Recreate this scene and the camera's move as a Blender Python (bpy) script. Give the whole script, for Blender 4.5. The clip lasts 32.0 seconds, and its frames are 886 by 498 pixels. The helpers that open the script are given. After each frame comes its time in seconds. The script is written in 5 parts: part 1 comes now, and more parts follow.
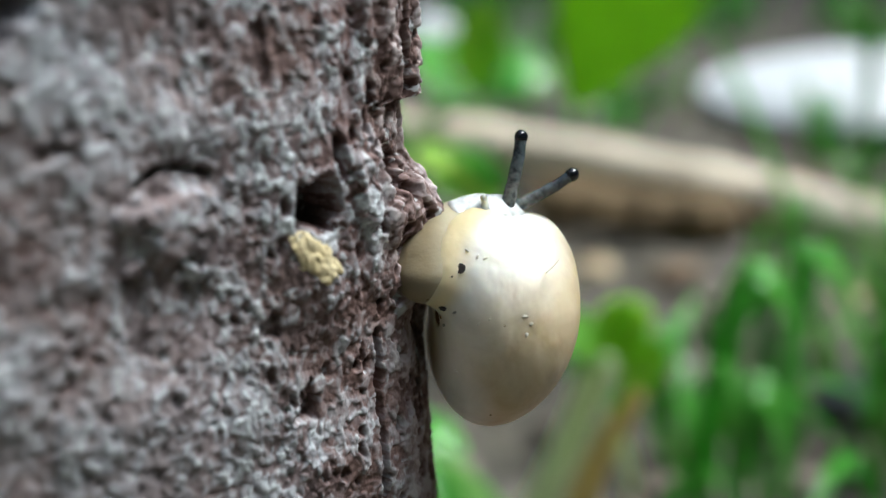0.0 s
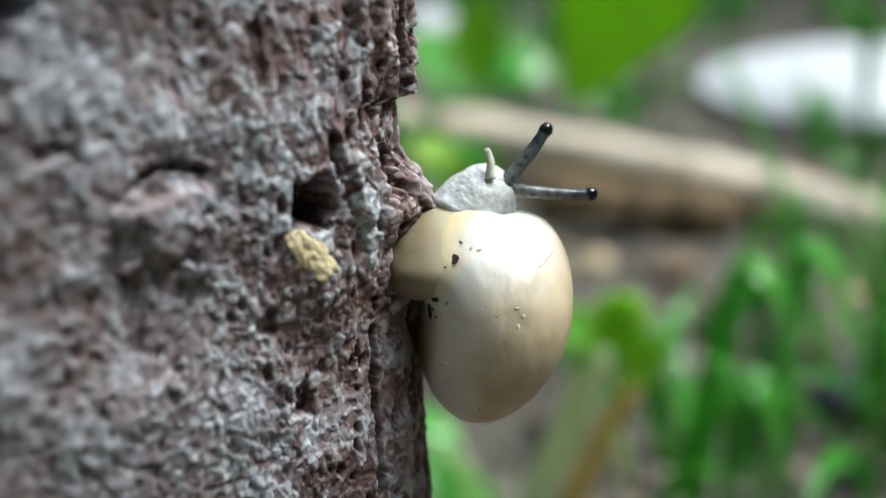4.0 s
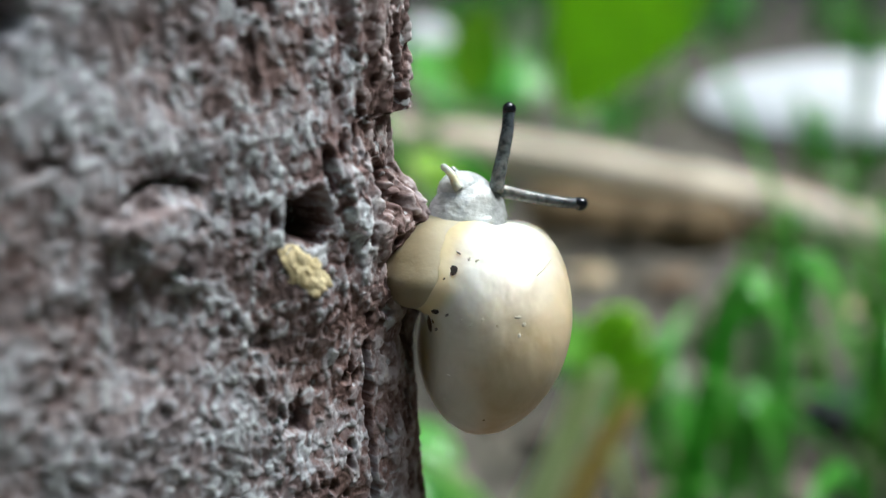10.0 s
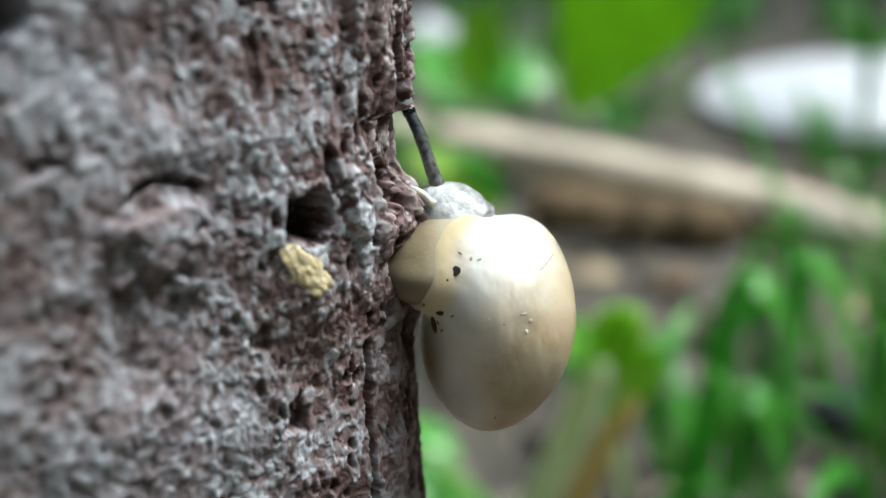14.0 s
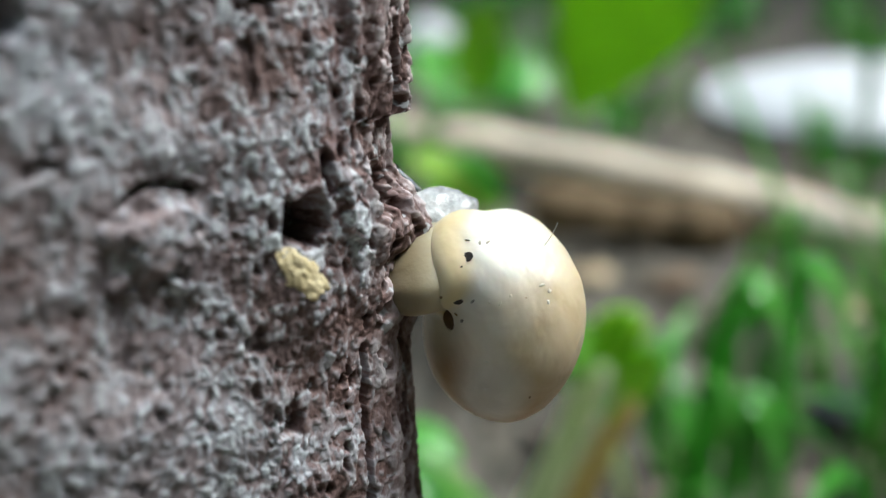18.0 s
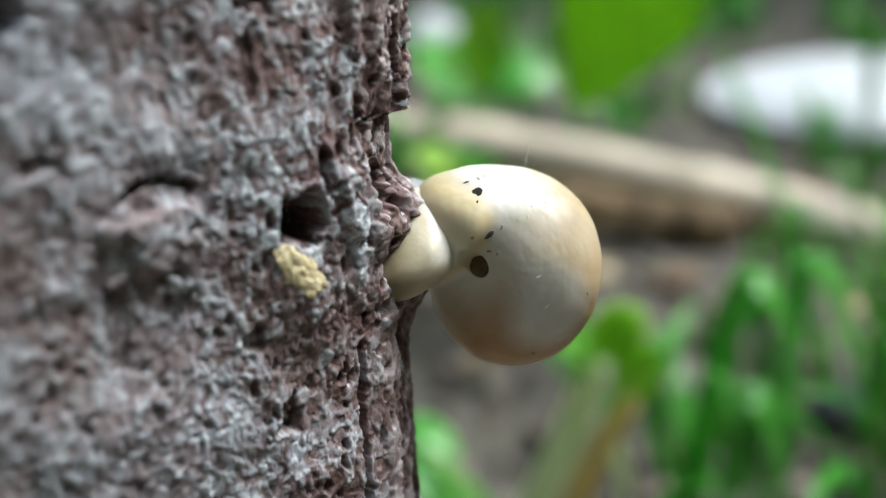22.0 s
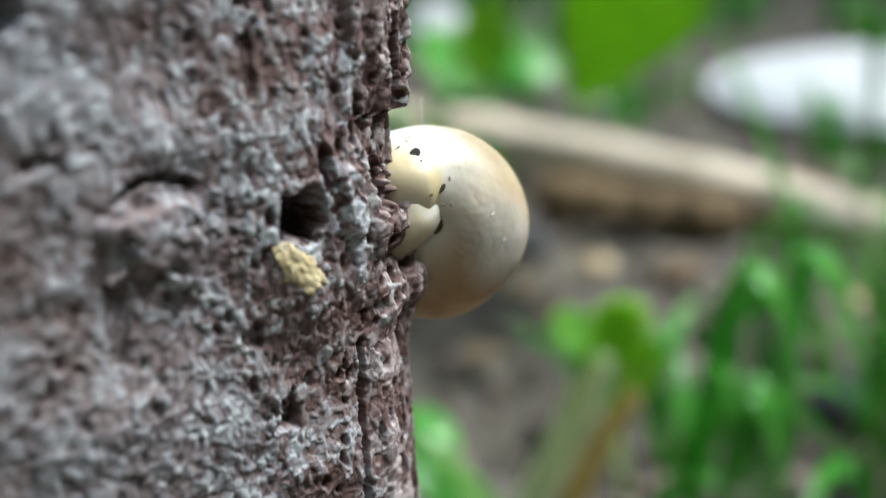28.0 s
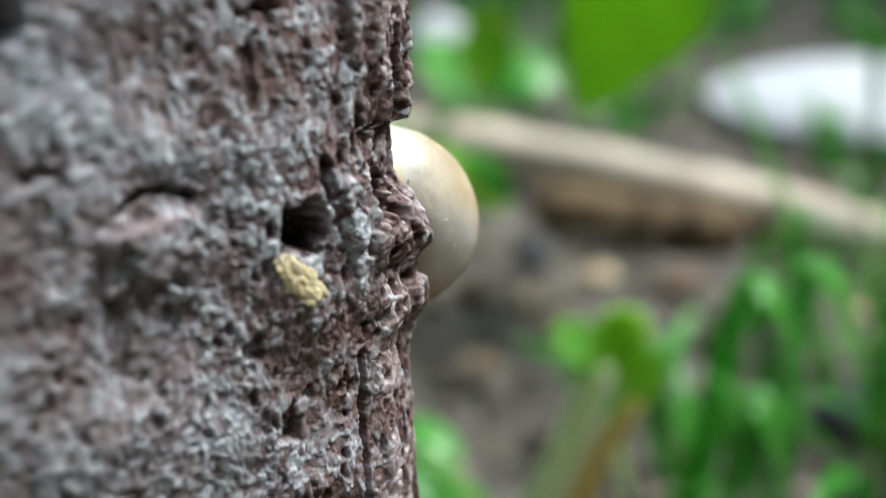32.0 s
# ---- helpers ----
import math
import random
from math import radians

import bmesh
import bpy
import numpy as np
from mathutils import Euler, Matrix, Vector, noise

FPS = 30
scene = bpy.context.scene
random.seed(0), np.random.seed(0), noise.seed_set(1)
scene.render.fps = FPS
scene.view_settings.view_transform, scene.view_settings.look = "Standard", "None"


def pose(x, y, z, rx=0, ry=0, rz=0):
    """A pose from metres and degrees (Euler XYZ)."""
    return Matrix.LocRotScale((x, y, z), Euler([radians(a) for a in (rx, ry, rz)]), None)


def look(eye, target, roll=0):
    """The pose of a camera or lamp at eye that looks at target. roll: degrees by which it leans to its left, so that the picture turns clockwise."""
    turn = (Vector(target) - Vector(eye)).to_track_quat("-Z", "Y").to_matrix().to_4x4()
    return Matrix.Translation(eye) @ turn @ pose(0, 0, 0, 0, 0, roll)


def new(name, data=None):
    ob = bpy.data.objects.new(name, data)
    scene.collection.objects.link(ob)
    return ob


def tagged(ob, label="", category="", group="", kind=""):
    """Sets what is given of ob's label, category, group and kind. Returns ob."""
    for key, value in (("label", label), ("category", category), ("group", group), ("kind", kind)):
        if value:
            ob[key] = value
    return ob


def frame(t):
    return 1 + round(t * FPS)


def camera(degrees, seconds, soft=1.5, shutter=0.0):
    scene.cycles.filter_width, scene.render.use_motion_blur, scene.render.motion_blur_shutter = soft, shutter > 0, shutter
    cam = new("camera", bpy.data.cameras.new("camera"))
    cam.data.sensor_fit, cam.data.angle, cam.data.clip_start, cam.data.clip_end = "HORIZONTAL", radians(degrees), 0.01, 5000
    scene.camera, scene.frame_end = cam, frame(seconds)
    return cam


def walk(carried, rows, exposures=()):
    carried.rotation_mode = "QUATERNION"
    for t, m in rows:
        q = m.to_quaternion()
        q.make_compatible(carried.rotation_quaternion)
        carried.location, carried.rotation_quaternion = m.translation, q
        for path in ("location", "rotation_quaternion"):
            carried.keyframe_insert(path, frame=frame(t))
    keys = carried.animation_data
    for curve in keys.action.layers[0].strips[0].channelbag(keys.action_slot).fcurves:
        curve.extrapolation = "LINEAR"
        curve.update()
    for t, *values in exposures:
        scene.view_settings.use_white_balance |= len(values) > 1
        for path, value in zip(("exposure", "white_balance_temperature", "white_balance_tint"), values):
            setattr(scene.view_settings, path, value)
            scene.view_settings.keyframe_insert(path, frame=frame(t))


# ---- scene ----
cam = camera(45.0, 32.0, soft=1.4)
cam.data.dof.use_dof = True
cam.data.dof.focus_distance = 0.0660
cam.data.dof.aperture_fstop = 17.0
PATH = [
    (0, -0.00028, 0.00010, 0.12945, 70.439, 0.340, -0.508),
    (0.5, -0.00022, -0.00026, 0.12983, 70.072, 0.155, -0.516),
    (1, -0.00012, -0.00033, 0.13007, 69.713, 0.089, -0.442),
    (1.5, -0.00023, -0.00036, 0.13011, 69.610, 0.047, -0.559),
    (2, -0.00013, -0.00041, 0.13006, 69.609, 0.110, -0.523),
    (2.5, -0.00004, -0.00050, 0.13009, 69.621, 0.138, -0.467),
    (3, -0.00021, -0.00038, 0.13023, 69.435, 0.002, -0.587),
    (3.5, -0.00012, -0.00032, 0.13009, 69.736, 0.029, -0.525),
    (5.5, -0.00006, -0.00028, 0.12991, 70.232, 0.119, -0.542),
    (6, -0.00014, -0.00010, 0.13002, 70.307, 0.021, -0.587),
    (6.5, -0.00014, -0.00008, 0.12980, 70.519, 0.124, -0.634),
    (7, -0.00007, -0.00007, 0.12999, 70.536, -0.011, -0.525),
    (7.5, -0.00003, 0.00004, 0.12992, 70.587, 0.033, -0.581),
    (8, -0.00024, 0.00003, 0.12994, 70.776, -0.034, -0.712),
    (8.5, -0.00008, -0.00001, 0.12989, 70.762, 0.092, -0.511),
    (9, 0.00000, 0.00000, 0.13000, 70.605, -0.000, -0.545),
    (9.5, -0.00000, -0.00002, 0.12995, 70.750, -0.159, -0.617),
    (10, 0.00012, -0.00005, 0.12994, 70.787, -0.020, -0.620),
    (10.5, 0.00001, -0.00007, 0.13016, 70.537, -0.200, -0.712),
    (11, 0.00012, -0.00007, 0.12998, 70.699, -0.105, -0.657),
    (11.5, 0.00014, -0.00006, 0.13014, 70.617, -0.222, -0.653),
    (12, 0.00017, -0.00001, 0.13026, 70.424, -0.253, -0.656),
    (12.5, 0.00008, 0.00001, 0.13006, 70.762, -0.167, -0.771),
    (13, 0.00002, 0.00012, 0.13010, 70.771, -0.230, -0.704),
    (13.5, 0.00018, 0.00014, 0.13009, 70.689, -0.136, -0.423),
    (14, 0.00021, 0.00008, 0.13017, 70.569, -0.228, -0.378),
    (14.5, 0.00026, 0.00023, 0.13032, 70.385, -0.322, -0.283),
    (16.5, 0.00053, 0.00014, 0.13030, 70.438, -0.320, -0.248),
    (17, 0.00029, 0.00029, 0.13022, 70.660, -0.314, -0.395),
    (17.5, 0.00033, 0.00019, 0.13023, 70.685, -0.280, -0.410),
    (18, 0.00047, 0.00027, 0.13024, 70.630, -0.340, -0.283),
    (18.5, 0.00050, 0.00018, 0.13039, 70.428, -0.392, -0.344),
    (19, 0.00058, 0.00013, 0.13049, 70.332, -0.591, -0.293),
    (19.5, 0.00069, 0.00010, 0.13055, 70.253, -0.581, -0.272),
    (20, 0.00083, 0.00009, 0.13059, 70.174, -0.579, -0.211),
    (20.5, 0.00085, 0.00007, 0.13072, 70.047, -0.598, -0.069),
    (21, 0.00083, 0.00018, 0.13060, 70.150, -0.547, -0.118),
    (21.5, 0.00076, 0.00021, 0.13059, 70.229, -0.579, -0.108),
    (22, 0.00070, 0.00022, 0.13043, 70.375, -0.477, -0.114),
    (22.5, 0.00086, 0.00014, 0.13058, 70.201, -0.520, 0.070),
    (23, 0.00081, 0.00021, 0.13063, 70.106, -0.545, 0.009),
    (23.5, 0.00080, 0.00013, 0.13059, 70.106, -0.569, -0.040),
    (24, 0.00090, 0.00015, 0.13075, 69.907, -0.622, 0.071),
    (24.5, 0.00083, 0.00015, 0.13086, 69.784, -0.684, -0.001),
    (25, 0.00091, 0.00019, 0.13080, 69.832, -0.652, 0.034),
    (25.5, 0.00093, 0.00020, 0.13090, 69.775, -0.689, 0.126),
    (27.5, 0.00090, 0.00027, 0.13093, 69.829, -0.717, 0.150),
    (28, 0.00092, 0.00024, 0.13084, 69.877, -0.650, 0.109),
    (28.5, 0.00092, 0.00030, 0.13088, 69.848, -0.706, 0.164),
    (29, 0.00094, 0.00021, 0.13095, 69.798, -0.760, 0.186),
    (29.5, 0.00099, 0.00013, 0.13093, 69.746, -0.731, 0.154),
    (30, 0.00108, 0.00026, 0.13085, 69.882, -0.684, 0.291),
    (30.5, 0.00092, 0.00036, 0.13082, 70.087, -0.698, 0.094),
    (31, 0.00098, 0.00045, 0.13065, 70.488, -0.589, 0.157),
    (31.5, 0.00088, 0.00058, 0.13070, 70.476, -0.631, 0.198),
    (32, 0.00088, 0.00056, 0.13091, 70.373, -0.734, 0.195),
]
walk(cam, [(t, pose(x, y, z, rx, ry, rz)) for t, x, y, z, rx, ry, rz in PATH], exposures=[(0, 1.02, 5950, 1), (32, 1.02, 5950, 1)])

# ---- light: bright overcast day, soft sun from above right ----
world = bpy.data.worlds.new("world")
scene.world = world
world.use_nodes = True
wn, wl = world.node_tree.nodes, world.node_tree.links
sky = wn.new("ShaderNodeTexSky")
sky.sky_type, sky.sun_disc = "NISHITA", False
sky.sun_elevation, sky.sun_rotation = radians(61), radians(73)
sky.air_density, sky.dust_density, sky.ozone_density = 1.0, 4.0, 1.0
wn["Background"].inputs["Strength"].default_value = 0.165
wl.new(sky.outputs[0], wn["Background"].inputs["Color"])
sun = new("sun", bpy.data.lights.new("sun", "SUN"))
sun.data.energy, sun.data.angle, sun.data.color = 2.7, radians(32), (1.0, 0.98, 0.95)
sun.matrix_world = look((0.46, 0.14, 0.87), (0, 0, 0))


# ---- materials ----
def tree(name):
    m = bpy.data.materials.new(name)
    m.use_nodes = True
    nt = m.node_tree
    return m, nt.nodes, nt.links, nt.nodes["Principled BSDF"]


def noise_tex(n, l, scale, detail=4, rough=0.55, coord="Object", distortion=0.0, stretch=(1, 1, 1)):
    tc = n.new("ShaderNodeTexCoord")
    mp = n.new("ShaderNodeMapping")
    mp.inputs["Scale"].default_value = stretch
    tx = n.new("ShaderNodeTexNoise")
    tx.inputs["Scale"].default_value, tx.inputs["Detail"].default_value = scale, detail
    tx.inputs["Roughness"].default_value, tx.inputs["Distortion"].default_value = rough, distortion
    l.new(tc.outputs[coord], mp.inputs["Vector"])
    l.new(mp.outputs[0], tx.inputs["Vector"])
    return tx.outputs["Fac"]


def ramp(n, l, fac, stops):
    r = n.new("ShaderNodeValToRGB")
    while len(r.color_ramp.elements) < len(stops):
        r.color_ramp.elements.new(0.5)
    for e, (p, c) in zip(r.color_ramp.elements, stops):
        e.position, e.color = p, (*c, 1)
    l.new(fac, r.inputs[0])
    return r.outputs[0]


def mixed(n, l, fac, a, b):
    m = n.new("ShaderNodeMix")
    m.data_type = "RGBA"
    for sock, v in ((m.inputs[0], fac), (m.inputs[6], a), (m.inputs[7], b)):
        if isinstance(v, (int, float)):
            sock.default_value = v
        elif isinstance(v, tuple):
            sock.default_value = (*v, 1)
        else:
            l.new(v, sock)
    return m.outputs[2]


def bumped(n, l, bsdf, height, distance, strength=0.6):
    b = n.new("ShaderNodeBump")
    b.inputs["Strength"].default_value, b.inputs["Distance"].default_value = strength, distance
    l.new(height, b.inputs["Height"])
    l.new(b.outputs[0], bsdf.inputs["Normal"])


def two_tone(name, low, high, scale, rough=0.8, bump=0.0, stretch=(1, 1, 1), fine=None):
    m, n, l, p = tree(name)
    a = noise_tex(n, l, scale, 5, stretch=stretch)
    b = noise_tex(n, l, fine or scale * 6, 3, stretch=stretch)
    c = ramp(n, l, a, [(0.36, low), (0.64, high)])
    c = mixed(n, l, ramp(n, l, b, [(0.4, (0, 0, 0)), (0.7, (0.4, 0.4, 0.4))]), c, tuple(0.6 * v for v in low))
    l.new(c, p.inputs["Base Color"])
    p.inputs["Roughness"].default_value = rough
    if bump:
        bumped(n, l, p, b, bump)
    return m


def rock_material():
    m, n, l, p = tree("weathered_rock")
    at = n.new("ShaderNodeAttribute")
    at.attribute_name = "mineral_shade"
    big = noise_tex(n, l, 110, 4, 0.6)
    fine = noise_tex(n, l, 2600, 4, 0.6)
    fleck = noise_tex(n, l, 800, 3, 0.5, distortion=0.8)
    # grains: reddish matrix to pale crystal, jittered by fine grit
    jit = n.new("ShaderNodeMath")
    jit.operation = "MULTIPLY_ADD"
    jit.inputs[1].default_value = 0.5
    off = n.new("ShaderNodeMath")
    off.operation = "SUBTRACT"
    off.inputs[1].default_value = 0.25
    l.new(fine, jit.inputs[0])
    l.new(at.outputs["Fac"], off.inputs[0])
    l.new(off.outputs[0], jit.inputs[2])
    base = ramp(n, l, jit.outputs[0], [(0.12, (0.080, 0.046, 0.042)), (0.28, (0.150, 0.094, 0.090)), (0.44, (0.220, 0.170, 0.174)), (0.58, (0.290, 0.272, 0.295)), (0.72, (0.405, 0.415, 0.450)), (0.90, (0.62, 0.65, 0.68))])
    # rust-stained patches
    warm = ramp(n, l, big, [(0.46, (0, 0, 0)), (0.62, (0.36, 0.36, 0.36))])
    base = mixed(n, l, warm, base, ramp(n, l, fine, [(0.35, (0.111, 0.062, 0.049)), (0.65, (0.293, 0.195, 0.169))]))
    # greyer, bluer tone away from the edge
    tc, sep, mr = n.new("ShaderNodeTexCoord"), n.new("ShaderNodeSeparateXYZ"), n.new("ShaderNodeMapRange")
    l.new(tc.outputs["Object"], sep.inputs[0])
    l.new(sep.outputs["X"], mr.inputs["Value"])
    mr.inputs["From Min"].default_value, mr.inputs["From Max"].default_value = -0.022, -0.006
    mr.inputs["To Min"].default_value, mr.inputs["To Max"].default_value = 0.45, 0.0
    base = mixed(n, l, mr.outputs[0], base, ramp(n, l, big, [(0.3, (0.352, 0.383, 0.430)), (0.5, (0.258, 0.262, 0.281)), (0.66, (0.156, 0.125, 0.121))]))
    # redder broken side past the corner, darkened further to paint the snail's shadow
    side = n.new("ShaderNodeMapRange")
    l.new(sep.outputs["X"], side.inputs["Value"])
    side.inputs["From Min"].default_value, side.inputs["From Max"].default_value = -0.0036, -0.0018
    side.inputs["To Min"].default_value, side.inputs["To Max"].default_value = 0.0, 0.65
    base = mixed(n, l, side.outputs[0], base, ramp(n, l, jit.outputs[0], [(0.25, (0.058, 0.031, 0.026)), (0.5, (0.202, 0.127, 0.114)), (0.75, (0.390, 0.293, 0.280))]))
    pale = ramp(n, l, fleck, [(0.61, (0, 0, 0)), (0.70, (0.75, 0.75, 0.75))])
    base = mixed(n, l, pale, base, (0.54, 0.565, 0.60))
    l.new(base, p.inputs["Base Color"])
    p.inputs["Roughness"].default_value = 0.85
    p.inputs["Specular IOR Level"].default_value = 0.3
    bumped(n, l, p, fine, 0.00012, 0.5)
    return m


def shell_material():
    m, n, l, p = tree("snail_shell")
    a = noise_tex(n, l, 260, 4, distortion=0.6)
    b = noise_tex(n, l, 900, 4, stretch=(1, 1, 3))
    base = ramp(n, l, a, [(0.35, (0.44, 0.345, 0.205)), (0.64, (0.56, 0.475, 0.33))])
    base = mixed(n, l, ramp(n, l, b, [(0.55, (0, 0, 0)), (0.75, (0.25, 0.25, 0.25))]), base, (0.36, 0.29, 0.19))
    # whiter side round the hole of the coil, with light from above painted in
    wc, ws, wm = n.new("ShaderNodeTexCoord"), n.new("ShaderNodeVectorMath"), n.new("ShaderNodeMapRange")
    ws.operation = "DOT_PRODUCT"
    ws.inputs[1].default_value = (-0.72, 0.68, -0.12)
    l.new(wc.outputs["Object"], ws.inputs[0])
    l.new(ws.outputs["Value"], wm.inputs["Value"])
    wm.inputs["From Min"].default_value, wm.inputs["From Max"].default_value = 0.0002, 0.0042
    wm.inputs["To Min"].default_value, wm.inputs["To Max"].default_value = 0.0, 0.8
    base = mixed(n, l, wm.outputs[0], base, ramp(n, l, a, [(0.35, (0.64, 0.635, 0.585)), (0.65, (0.80, 0.80, 0.77))]))
    # shade on the underside of the coil, painted in as brown towards -y
    co, dt, br = n.new("ShaderNodeTexCoord"), n.new("ShaderNodeVectorMath"), n.new("ShaderNodeMapRange")
    dt.operation = "DOT_PRODUCT"
    dt.inputs[1].default_value = (-0.15, -0.90, -0.20)
    l.new(co.outputs["Object"], dt.inputs[0])
    l.new(dt.outputs["Value"], br.inputs["Value"])
    br.interpolation_type = "SMOOTHSTEP"
    br.inputs["From Min"].default_value, br.inputs["From Max"].default_value = -0.0006, 0.0056
    br.inputs["To Min"].default_value, br.inputs["To Max"].default_value = 0.0, 0.85
    base = mixed(n, l, br.outputs[0], base, ramp(n, l, a, [(0.35, (0.33, 0.165, 0.05)), (0.65, (0.45, 0.26, 0.09))]))
    # light falling on the outer whorl, painted in as a whiter patch
    oc, ow, of = n.new("ShaderNodeTexCoord"), n.new("ShaderNodeVectorMath"), n.new("ShaderNodeMapRange")
    ow.operation, of.interpolation_type = "DOT_PRODUCT", "SMOOTHSTEP"
    ow.inputs[1].default_value = (-0.75, -0.45, 0.48)
    l.new(oc.outputs["Object"], ow.inputs[0])
    l.new(ow.outputs["Value"], of.inputs["Value"])
    of.inputs["From Min"].default_value, of.inputs["From Max"].default_value = 0.0046, 0.0058
    of.inputs["To Min"].default_value, of.inputs["To Max"].default_value = 0.0, 0.75
    base = mixed(n, l, of.outputs[0], base, ramp(n, l, a, [(0.35, (0.64, 0.635, 0.585)), (0.65, (0.80, 0.80, 0.77))]))
    # yellow band where the skin of the mouth meets the coil, then the skin itself
    tc, at = n.new("ShaderNodeTexCoord"), n.new("ShaderNodeAttribute")
    at.attribute_name = "collar"
    base = mixed(n, l, ramp(n, l, at.outputs["Fac"], [(0.015, (0, 0, 0)), (0.07, (0.6, 0.6, 0.6)), (0.14, (0.75, 0.75, 0.75))]), base, (0.60, 0.46, 0.17))
    base = mixed(n, l, ramp(n, l, at.outputs["Fac"], [(0.10, (0, 0, 0)), (0.24, (1, 1, 1))]), base, ramp(n, l, a, [(0.35, (0.47, 0.415, 0.28)), (0.65, (0.57, 0.515, 0.375))]))
    # a grey organ showing through
    og, om = n.new("ShaderNodeVectorMath"), n.new("ShaderNodeMapRange")
    og.operation, om.interpolation_type = "DISTANCE", "SMOOTHSTEP"
    og.inputs[1].default_value = (-0.0007, 0.0008, 0.0064)
    l.new(tc.outputs["Object"], og.inputs[0])
    l.new(og.outputs["Value"], om.inputs["Value"])
    om.inputs["From Min"].default_value, om.inputs["From Max"].default_value = 0.0002, 0.0024
    om.inputs["To Min"].default_value, om.inputs["To Max"].default_value = 0.22, 0.0
    base = mixed(n, l, om.outputs[0], base, (0.24, 0.22, 0.20))
    l.new(base, p.inputs["Base Color"])
    p.inputs["Roughness"].default_value = 0.42
    p.inputs["IOR"].default_value = 1.5
    p.inputs["Subsurface Weight"].default_value = 0.35
    p.inputs["Subsurface Radius"].default_value = (1.0, 0.6, 0.25)
    p.inputs["Subsurface Scale"].default_value = 0.0014
    p.inputs["Coat Weight"].default_value = 0.16
    p.inputs["Coat Roughness"].default_value = 0.34
    bumped(n, l, p, a, 0.00015, 0.3)
    return m


def flesh(name, low, high, rough=0.3, scale=1500, sss=0.4):
    m, n, l, p = tree(name)
    a = noise_tex(n, l, scale, 4, 0.6)
    l.new(ramp(n, l, a, [(0.38, low), (0.62, high)]), p.inputs["Base Color"])
    p.inputs["Roughness"].default_value = rough
    p.inputs["Subsurface Weight"].default_value = sss
    p.inputs["Subsurface Radius"].default_value = (1.0, 0.8, 0.5)
    p.inputs["Subsurface Scale"].default_value = 0.0012
    bumped(n, l, p, a, 0.0002, 0.5)
    return m


def skin_material():
    """Wet granular snail skin, darker along its back (+x)."""
    m, n, l, p = tree("pale_skin")
    a = noise_tex(n, l, 1700, 4, 0.6)
    tc, sep, mr = n.new("ShaderNodeTexCoord"), n.new("ShaderNodeSeparateXYZ"), n.new("ShaderNodeMapRange")
    l.new(tc.outputs["Object"], sep.inputs[0])
    l.new(sep.outputs["X"], mr.inputs["Value"])
    mr.inputs["From Min"].default_value, mr.inputs["From Max"].default_value = 0.0010, 0.0019
    pale = ramp(n, l, a, [(0.36, (0.47, 0.485, 0.475)), (0.62, (0.68, 0.695, 0.69))])
    grey = ramp(n, l, a, [(0.36, (0.20, 0.205, 0.205)), (0.64, (0.40, 0.41, 0.41))])
    l.new(mixed(n, l, mr.outputs[0], pale, grey), p.inputs["Base Color"])
    p.inputs["Roughness"].default_value = 0.16
    p.inputs["Subsurface Weight"].default_value = 0.55
    p.inputs["Subsurface Radius"].default_value = (1.0, 0.9, 0.8)
    p.inputs["Subsurface Scale"].default_value = 0.0008
    bumped(n, l, p, a, 0.0002, 0.5)
    return m


def stalk_material():
    """Eye stalk skin: dark grey towards the tip (origin), paler and clearer towards the root (-y)."""
    m, n, l, p = tree("stalk_skin")
    a = noise_tex(n, l, 1900, 4, 0.6)
    tc, sep, mr = n.new("ShaderNodeTexCoord"), n.new("ShaderNodeSeparateXYZ"), n.new("ShaderNodeMapRange")
    l.new(tc.outputs["Object"], sep.inputs[0])
    l.new(sep.outputs["Y"], mr.inputs["Value"])
    mr.inputs["From Min"].default_value, mr.inputs["From Max"].default_value = -0.0012, -0.0050
    tip = ramp(n, l, a, [(0.38, (0.014, 0.018, 0.024)), (0.62, (0.085, 0.10, 0.11))])
    root = ramp(n, l, a, [(0.38, (0.075, 0.08, 0.078)), (0.62, (0.24, 0.245, 0.225))])
    l.new(mixed(n, l, mr.outputs[0], tip, root), p.inputs["Base Color"])
    p.inputs["Roughness"].default_value = 0.2
    p.inputs["Subsurface Weight"].default_value = 0.25
    p.inputs["Subsurface Scale"].default_value = 0.0006
    bumped(n, l, p, a, 0.00015, 0.5)
    return m


